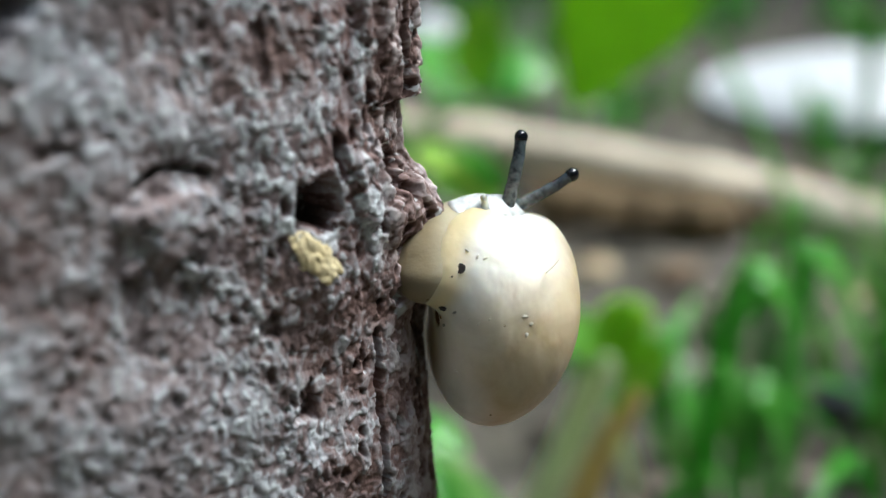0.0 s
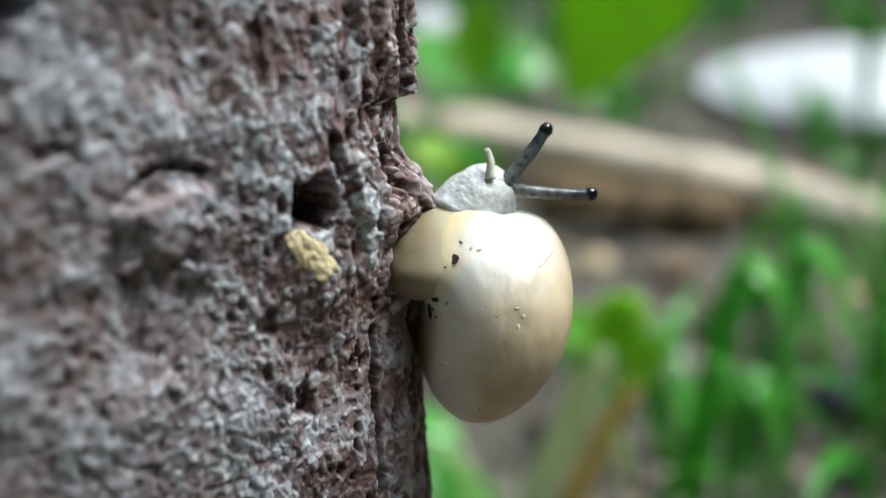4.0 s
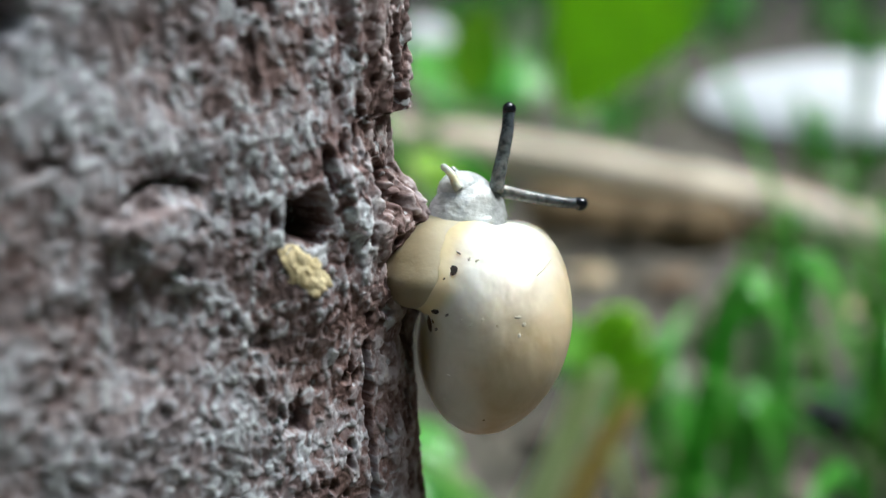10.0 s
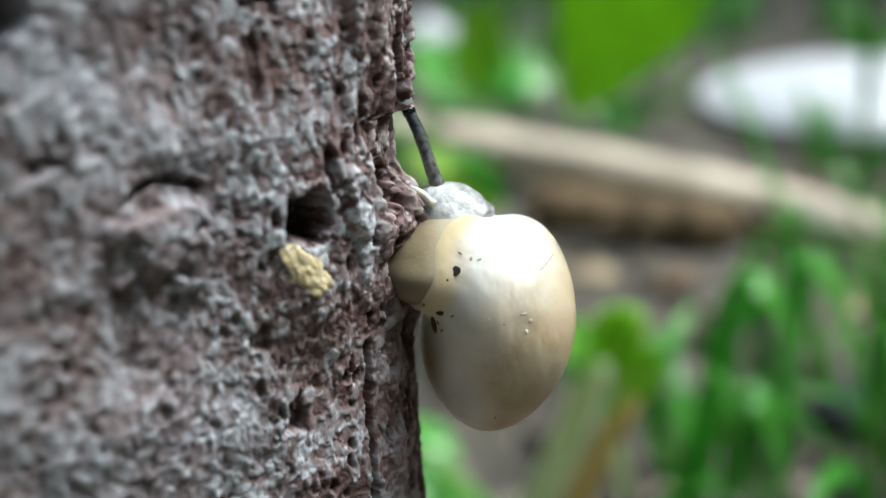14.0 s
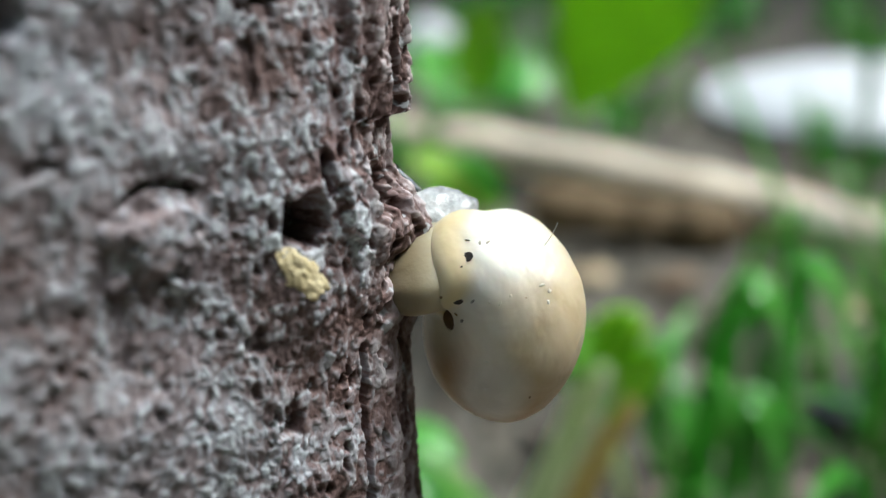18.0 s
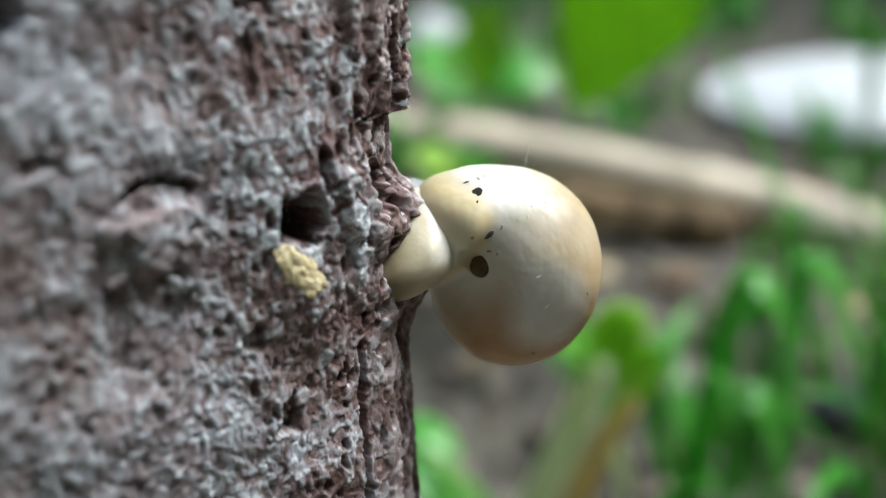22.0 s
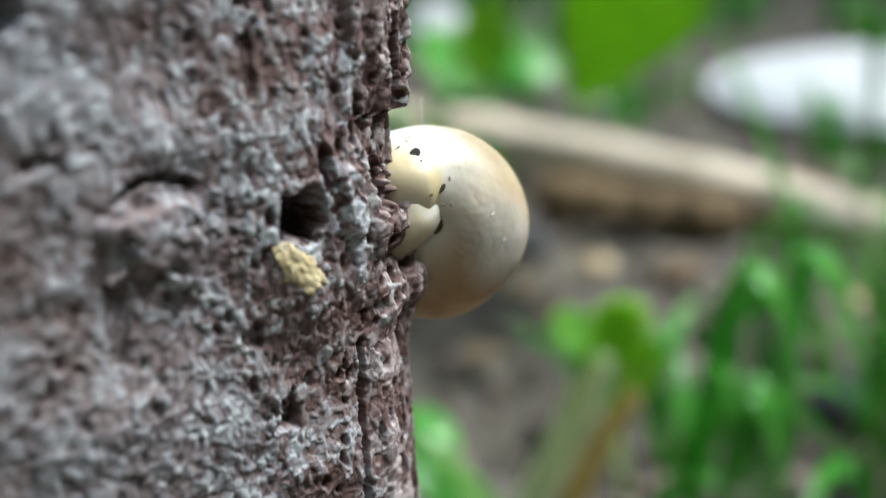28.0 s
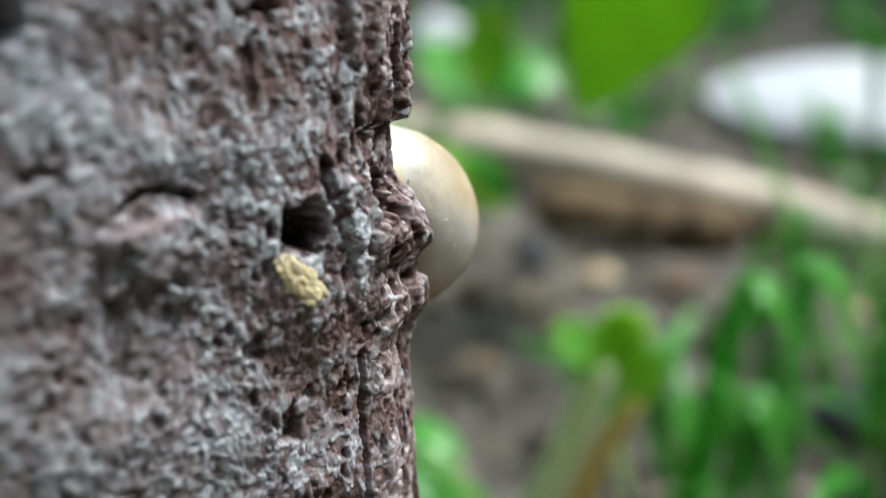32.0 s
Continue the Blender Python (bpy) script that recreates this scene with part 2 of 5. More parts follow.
def mantle_material():
    """Translucent foot: yellowish towards the shell, the shade near the rock (-x) painted in as brown."""
    m, n, l, p = tree("mantle_skin")
    a = noise_tex(n, l, 500, 4, 0.6)
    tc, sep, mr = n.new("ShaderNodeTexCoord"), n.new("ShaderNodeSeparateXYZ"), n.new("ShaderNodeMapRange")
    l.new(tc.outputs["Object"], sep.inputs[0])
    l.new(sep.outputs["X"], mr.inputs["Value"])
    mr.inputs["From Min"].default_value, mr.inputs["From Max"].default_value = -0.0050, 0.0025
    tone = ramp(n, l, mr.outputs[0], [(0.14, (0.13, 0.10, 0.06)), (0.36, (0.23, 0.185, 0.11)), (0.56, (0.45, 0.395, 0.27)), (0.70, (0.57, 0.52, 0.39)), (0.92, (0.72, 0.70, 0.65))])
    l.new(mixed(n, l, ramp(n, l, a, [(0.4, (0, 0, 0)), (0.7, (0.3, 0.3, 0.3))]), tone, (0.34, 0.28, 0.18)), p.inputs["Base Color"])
    p.inputs["Roughness"].default_value = 0.42
    p.inputs["Subsurface Weight"].default_value = 0.5
    p.inputs["Subsurface Radius"].default_value = (1.0, 0.75, 0.4)
    p.inputs["Subsurface Scale"].default_value = 0.0016
    bumped(n, l, p, a, 0.0002, 0.4)
    return m


def leaf_material(name, low, high, rough=0.25, coat=0.1):
    m, n, l, p = tree(name)
    a = noise_tex(n, l, 60, 3)
    b = noise_tex(n, l, 700, 2, stretch=(1, 0.15, 1))
    c = ramp(n, l, a, [(0.3, low), (0.7, high)])
    l.new(mixed(n, l, ramp(n, l, b, [(0.45, (0, 0, 0)), (0.7, (0.3, 0.3, 0.3))]), c, low), p.inputs["Base Color"])
    p.inputs["Roughness"].default_value = rough
    p.inputs["Coat Weight"].default_value = coat
    p.inputs["Coat Roughness"].default_value = 0.25
    tr = n.new("ShaderNodeBsdfTranslucent")
    l.new(mixed(n, l, 0.5, c, tuple(min(1.0, 1.5 * v) for v in high)), tr.inputs["Color"])
    ms = n.new("ShaderNodeMixShader")
    ms.inputs[0].default_value = 0.42
    l.new(p.outputs[0], ms.inputs[1])
    l.new(tr.outputs[0], ms.inputs[2])
    l.new(ms.outputs[0], n["Material Output"].inputs["Surface"])
    bumped(n, l, p, b, 0.0004, 0.4)
    return m


ROCK = rock_material()
SHELL = shell_material()
SKIN = skin_material()
MANTLE = mantle_material()
STALK = stalk_material()
CLEAR_STALK = flesh("clear_stalk_skin", (0.35, 0.37, 0.33), (0.62, 0.63, 0.56), 0.25, 1200, 0.6)
EYE = flesh("eye_skin", (0.004, 0.004, 0.006), (0.012, 0.014, 0.02), 0.12, 900, 0.0)
HOLE_SHADE = two_tone("hole_shade", (0.05, 0.026, 0.008), (0.12, 0.065, 0.022), 900, 0.6)
DIRT = two_tone("dirt", (0.012, 0.009, 0.008), (0.05, 0.04, 0.032), 2500, 0.8)
GREY_DIRT = two_tone("grey_dirt", (0.16, 0.15, 0.13), (0.32, 0.31, 0.28), 2500, 0.8)
BROWN_DIRT = two_tone("brown_dirt", (0.13, 0.085, 0.035), (0.30, 0.22, 0.11), 2500, 0.8)
MUCUS = two_tone("dry_mucus", (0.48, 0.44, 0.34), (0.62, 0.59, 0.50), 1800, 0.35)
PALE_DIRT = two_tone("pale_grit", (0.6, 0.57, 0.5), (0.85, 0.83, 0.78), 2500, 0.5)
LICHEN = two_tone("yellow_lichen", (0.58, 0.47, 0.26), (0.76, 0.65, 0.41), 600, 0.85, 0.0001)
SOIL = two_tone("soil", (0.052, 0.046, 0.036), (0.17, 0.152, 0.122), 28, 0.95, 0.003, fine=260)
SKY_BLOCKER = two_tone("sky_blocker_leaves", (0.02, 0.05, 0.012), (0.07, 0.15, 0.03), 3, 0.7, 0.02, fine=40)
CRUMB = two_tone("soil_crumb", (0.07, 0.055, 0.045), (0.30, 0.25, 0.20), 60, 0.95)
BARK = two_tone("dry_branch", (0.60, 0.50, 0.38), (0.83, 0.73, 0.58), 40, 0.85, 0.001, stretch=(1, 1, 0.12), fine=350)
SHADOW_BARK = two_tone("shadow_wood", (0.11, 0.072, 0.034), (0.23, 0.155, 0.078), 60, 0.9, 0.001)
CHIP = two_tone("dry_chip", (0.30, 0.22, 0.13), (0.58, 0.46, 0.30), 90, 0.8, 0.0005)
RED_CHIP = two_tone("red_chip", (0.12, 0.075, 0.045), (0.22, 0.145, 0.09), 90, 0.8, 0.0005)
GREY_STONE = two_tone("grey_stone", (0.07, 0.075, 0.09), (0.22, 0.22, 0.24), 90, 0.75, 0.0005)
WHITE = two_tone("white_enamel", (0.70, 0.725, 0.75), (0.82, 0.835, 0.85), 25, 0.35)
GRASS = leaf_material("grass_green", (0.10, 0.36, 0.04), (0.22, 0.62, 0.11), 0.2, 0.5)
GRASS_DARK = leaf_material("grass_dark_green", (0.05, 0.21, 0.02), (0.10, 0.36, 0.045))
LEAF = leaf_material("leaf_green", (0.21, 0.40, 0.006), (0.33, 0.58, 0.012), 0.5, 0.0)
YOUNG = leaf_material("young_leaf_green", (0.11, 0.31, 0.03), (0.21, 0.46, 0.07), 0.5, 0.0)
LIME = leaf_material("lime_leaf_green", (0.24, 0.50, 0.02), (0.38, 0.68, 0.045))
STEM = leaf_material("stem_green", (0.60, 0.74, 0.36), (0.78, 0.88, 0.54), 0.5, 0.0)
DRY_STEM = leaf_material("dry_stem", (0.52, 0.42, 0.12), (0.68, 0.56, 0.20), 0.6, 0.0)


# ---- mesh helpers ----
def mesh_part(name, me, material, parent=None, label="", smooth=True):
    me.materials.clear()
    me.materials.append(material)
    if smooth:
        me.polygons.foreach_set("use_smooth", [True] * len(me.polygons))
    ob = new(name, me)
    if parent is not None:
        ob.parent = parent
    if label:
        tagged(ob, label)
    return ob


def grid_mesh(name, points, closed_u=False, closed_v=False):
    """A mesh from an array rows x columns x 3."""
    r, c, _ = points.shape
    me = bpy.data.meshes.new(name)
    i = np.arange(r - (0 if closed_v else 1))
    j = np.arange(c - (0 if closed_u else 1))
    ii, jj = np.meshgrid(i, j, indexing="ij")
    i2, j2 = (ii + 1) % r, (jj + 1) % c
    f = np.stack([ii * c + jj, ii * c + j2, i2 * c + j2, i2 * c + jj], -1).reshape(-1, 4)
    me.from_pydata(points.reshape(-1, 3).tolist(), [], f.tolist())
    me.update()
    return me


def lattice(ix, iy, iz, seed):
    h = (ix * 73856093) ^ (iy * 19349663) ^ (iz * 83492791) ^ (seed * 2654435761)
    h = (h ^ (h >> 13)) * 1274126177
    h = h & 0x7FFFFFFF
    h = (h ^ (h >> 15)) * 2246822519
    return ((h & 0x7FFFFFFF) >> 7) / float(0x7FFFFFFF >> 7)


def smooth_noise(p, seed=0):
    """Value noise, about -1 to 1, at an array of points."""
    f = np.floor(p)
    w = p - f
    w = w * w * w * (w * (w * 6 - 15) + 10)
    i = f.astype(np.int64)
    total = np.zeros(p.shape[:-1])
    for dx in (0, 1):
        for dy in (0, 1):
            for dz in (0, 1):
                k = np.abs(w[..., 0] - 1 + dx) * np.abs(w[..., 1] - 1 + dy) * np.abs(w[..., 2] - 1 + dz)
                total += k * lattice(i[..., 0] + dx, i[..., 1] + dy, i[..., 2] + dz, seed)
    return total * 2 - 1


def layers(p, octaves, seed=0, gain=0.5):
    total, amp = np.zeros(p.shape[:-1]), 1.0
    for k in range(octaves):
        total += amp * smooth_noise(p * 2.03 ** k + 17.3 * k, seed + k)
        amp *= gain
    return total


def cells(p, seed=0):
    """Distance to the nearest scattered point, in cells."""
    f = np.floor(p)
    i = f.astype(np.int64)
    best = np.full(p.shape[:-1], 9.0)
    for dx in (-1, 0, 1):
        for dy in (-1, 0, 1):
            for dz in (-1, 0, 1):
                a, b, c = i[..., 0] + dx, i[..., 1] + dy, i[..., 2] + dz
                q = np.stack([a + lattice(a, b, c, seed), b + lattice(a, b, c, seed + 7), c + lattice(a, b, c, seed + 13)], -1)
                best = np.minimum(best, ((p - q) ** 2).sum(-1))
    return np.sqrt(best)


def step(e0, e1, x):
    t = np.clip((x - e0) / (e1 - e0), 0, 1)
    return t * t * (3 - 2 * t)


def ball(radii, rings=24, segments=36, lumps=0.0, lump_size=1.0, seed=0, bend=0.0):
    """Points of an egg-shaped body with a lumpy skin, poles along y."""
    th = np.linspace(0.02, math.pi - 0.02, rings)
    ph = np.linspace(0, 2 * math.pi, segments, endpoint=False)
    t, f = np.meshgrid(th, ph, indexing="ij")
    d = np.stack([np.sin(t) * np.cos(f), np.cos(t), np.sin(t) * np.sin(f)], -1)
    p = d * np.array(radii)
    if lumps:
        p = p + d * (lumps * (0.7 - cells(p / lump_size + 31.0, seed)) + 0.6 * lumps * layers(p / (3 * lump_size), 2, seed))[..., None]
    if bend:
        p[..., 0] += bend * (p[..., 1] / radii[1]) ** 2
    return p


def foot_points():
    """The broad foot: a long side towards the rock (-x), a short blunt end in the shell, leaning back upwards; in mm."""
    d = ball((1, 1, 1), 70, 100)
    power = 2.4
    p = d * (np.abs(d) ** power).sum(-1, keepdims=True) ** (-1 / power)
    p = p * np.where(p[..., :1] < 0, np.array((4.9, 3.2, 3.9)), np.array((2.5, 3.2, 3.9)))
    p = p * (1 + 0.02 * layers(d * 2.0, 2, 6))[..., None]
    p[..., 1] += 0.22 * p[..., 0]
    p[..., 2] -= 0.6 * p[..., 1]
    return p


def tube_mesh(name, line, radii, sides=10, rough=0.0, seed=0):
    """A tapered tube with rounded closed ends along a line of points."""
    line = [Vector(v) for v in line]
    rows, side = [], Vector((0.31, 0.17, 0.93))
    for k, (c, r) in enumerate(zip(line, radii)):
        d = (line[min(k + 1, len(line) - 1)] - line[max(k - 1, 0)]).normalized()
        a = d.cross(side).normalized()
        b = d.cross(a)
        rows.append([c + (a * math.cos(q) + b * math.sin(q)) * r for q in np.linspace(0, 2 * math.pi, sides, endpoint=False)])
    pts = np.array(rows)
    if rough:
        mid = np.array(line)[:, None, :]
        pts = mid + (pts - mid) * (1 + rough * layers(pts / (max(radii) * 1.3), 3, seed))[..., None]
    first, last = np.repeat(pts[:1].mean(1, keepdims=True), sides, 1), np.repeat(pts[-1:].mean(1, keepdims=True), sides, 1)
    first, last = first + 0.02 * (pts[:1] - first), last + 0.02 * (pts[-1:] - last)
    return grid_mesh(name, np.concatenate([first, pts, last]), closed_u=True)


def sheet_mesh(name, centre, across, thick):
    """A thin solid leaf: centre lines (n,3) and offsets (n,m,3) over them."""
    top = centre[:, None, :] + across
    n, m, _ = top.shape
    du, dv = np.gradient(top, axis=0), np.gradient(top, axis=1)
    nor = np.cross(du, dv)
    nor /= np.linalg.norm(nor, axis=-1, keepdims=True) + 1e-12
    low = top - nor * thick
    ring = np.concatenate([top, low[:, ::-1]], 1)
    return grid_mesh(name, ring, closed_u=True)


def blade_points(height, width, lean, arch, n=22, m=5):
    """A grass blade that rises from the origin and arches over towards +y."""
    s = np.linspace(0, 1, n)
    ang = lean + arch * s ** 1.6
    y = np.cumsum(np.sin(ang)) / n * height
    z = np.cumsum(np.cos(ang)) / n * height
    w = width * 0.5 * (0.55 + 0.45 * np.sin(math.pi * s)) * np.clip((1.02 - s) / 0.45, 0.04, 1)
    v = np.linspace(-1, 1, m)
    off = np.zeros((n, m, 3))
    off[..., 0] = w[:, None] * v
    fold = 0.35 * w[:, None] * np.abs(v)
    off[..., 1] = fold * -np.cos(ang)[:, None]
    off[..., 2] = fold * np.sin(ang)[:, None]
    return np.stack([0 * s, y, z], -1), off


# ---- ground ----
def build_ground():
    def lines(lo, hi, stepsize, far):
        a = np.arange(lo, hi + 1e-6, stepsize)
        g = stepsize * np.cumsum(1.35 ** np.arange(1, 40))
        g = g[g < far]
        return np.concatenate([(lo - g)[::-1], a, hi + g])
    x, y = lines(-0.25, 0.6, 0.008, 300), lines(0.05, 1.3, 0.008, 300)
    xx, yy = np.meshgrid(x, y)
    p = np.stack([xx, yy, 0 * xx], -1)
    near = np.exp(-((xx - 0.15) ** 2 + (yy - 0.5) ** 2) / 0.6)
    h = near * (0.006 * layers(p / 0.06, 3, 5) + 0.003 * layers(p / 0.014, 2, 9)) + (1 - near) * 0.05 * layers(p / 1.7, 2, 3)
    h = np.where(np.abs(xx) + np.abs(yy) > 40, 0, h)
    p[..., 2] = h - 0.004
    ob = mesh_part("ground", grid_mesh("ground", p), SOIL)
    tagged(ob, "dark damp garden soil with crumbs and litter", "ground", kind="structure")


build_ground()


def build_sky_blocker():
    """An unseen leafy ring, well behind and around the camera, added to block low sky light."""
    f = np.linspace(0, 2 * math.pi, 320, endpoint=False)
    z = np.linspace(-0.05, 2.3, 90)
    ff, zz = np.meshgrid(f, z)
    r = 1.65 + 0.08 * np.sin(5 * ff)
    p = np.stack([0.15 + r * np.cos(ff), 0.35 + r * np.sin(ff), zz], -1)
    d = np.stack([np.cos(ff), np.sin(ff), 0 * ff], -1)
    p = p + d * (0.10 * layers(p / 0.22, 4, 4, 0.6))[..., None]
    p[..., 2] += 0.10 * layers(p / 0.3, 3, 8) * step(0.8, 2.3, zz)
    back = p[::-1] + d[::-1] * 0.25
    ob = mesh_part("backdrop", grid_mesh("backdrop", np.concatenate([p, back]), closed_u=True), SKY_BLOCKER)
    tagged(ob, "unseen leafy green ring added to block low sky light", "hedge", kind="structure")


def build_crumbs():
    """Loose soil crumbs, joined."""
    rng = np.random.RandomState(6)
    unit = ball((1, 1, 0.8), 5, 7)
    verts, faces, r, c = [], [], 5, 7
    for k in range(1500):
        y = 0.19 + 0.6 * rng.rand() ** 1.5
        x = -0.04 + (0.1 + 0.42 * y) * rng.rand()
        size = 0.0008 + 0.0035 * rng.rand() ** 3
        q = unit * size * (1 + 0.35 * rng.randn(r, c, 1).clip(-1, 1)) + np.array((x, y, -0.003 + 0.002 * rng.rand()))
        n = k * r * c
        verts += q.reshape(-1, 3).tolist()
        faces += [(n + i * c + j, n + i * c + (j + 1) % c, n + (i + 1) * c + (j + 1) % c, n + (i + 1) * c + j) for i in range(r - 1) for j in range(c)]
    me = bpy.data.meshes.new("soil_crumbs")
    me.from_pydata(verts, [], faces)
    tagged(mesh_part("soil_crumbs", me, CRUMB), "loose brown soil crumbs and grit on the ground", "soil", kind="stuff")


build_sky_blocker()
build_crumbs()

# ---- rock with the snail on it ----
ROCK_POSE = Matrix((
    (0.74943, -0.65843, -0.06926, -0.00112),
    (0.66196, 0.74646, 0.06786, 0.06227),
    (0.00707, -0.09669, 0.99526, 0.10809),
    (0, 0, 0, 1)))


def unit(v):
    return v / np.linalg.norm(v)


def rock_outline():
    """The cut through the rock at its edge: a blunt corner, then an acute one. Positions along its length."""
    poly = np.array([(-0.105, 0.0), (-0.0031, 0.0), (0.0017, 0.00275), (-0.028, 0.078), (-0.088, 0.088)])
    radii = [0.012, 0.0014, 0.0011, 0.014, 0.012]
    pts = []
    for k, r in enumerate(radii):
        p0, p1, p2 = (poly[(k + q) % 5] for q in (-1, 0, 1))
        a, b = unit(p0 - p1), unit(p2 - p1)
        half = math.acos(float(a @ b)) / 2
        c = p1 + unit(a + b) * (r / math.sin(half))
        s, e = p1 + a * (r / math.tan(half)) - c, p1 + b * (r / math.tan(half)) - c
        a0 = math.atan2(s[1], s[0])
        turn = (math.atan2(e[1], e[0]) - a0 + math.pi) % (2 * math.pi) - math.pi
        pts += [(c[0] + r * math.cos(a0 + turn * q), c[1] + r * math.sin(a0 + turn * q)) for q in np.linspace(0, 1, 60)]
    pts = np.array(pts + pts[:1])
    run = np.concatenate([[0], np.cumsum(np.linalg.norm(np.diff(pts, axis=0), axis=1))])
    zero = run[59] + (-0.00043 - pts[59][0])
    return pts, run, zero


def edge_profile(z):
    """How far the edge stands out, in mm, by the height over the middle in mm."""
    zs = [-40, -14, -9, -7, -5.5, -4.6, -3.6, -2.4, -1.5, -0.6, 0.3, 1.2, 2.2, 3.4, 4.5, 5.2, 6.6, 8.4, 8.5, 10, 12, 15, 40]
    es = [0.5, 0.6, 0.45, 0.6, 0.7, 1.2, 2.0, 2.1, 1.6, 1.5, 2.5, 2.6, 2.2, 1.6, 0.6, 0.2, 0.15, 0.1, 1.5, 1.65, 1.5, 1.35, 1.35]
    return np.interp(z, zs, es)


def grains(p, seed):
    """Broken grains: each point's grain tone (0 to 1), its facet height and how near it lies to a joint."""
    i = np.floor(p).astype(np.int64)
    best = np.full(p.shape[:-1], 9.0)
    second = best.copy()
    tone, facet = np.zeros(p.shape[:-1]), np.zeros(p.shape[:-1])
    for dx in (-1, 0, 1):
        for dy in (-1, 0, 1):
            for dz in (-1, 0, 1):
                a, b, c = i[..., 0] + dx, i[..., 1] + dy, i[..., 2] + dz
                r1, r2, r3 = lattice(a, b, c, seed), lattice(a, b, c, seed + 7), lattice(a, b, c, seed + 13)
                ox, oy, oz = p[..., 0] - a - r1, p[..., 1] - b - r2, p[..., 2] - c - r3
                d = ox * ox + oy * oy + oz * oz
                near = d < best
                second = np.where(near, best, np.minimum(second, d))
                best = np.where(near, d, best)
                tone = np.where(near, (r1 * 7.31 + r2 * 3.77 + r3 * 5.13) % 1.0, tone)
                facet = np.where(near, (r2 - 0.5) * ox + (r3 - 0.5) * oy + (r1 - 0.5) * oz, facet)
    return tone, facet, np.sqrt(second) - np.sqrt(best)


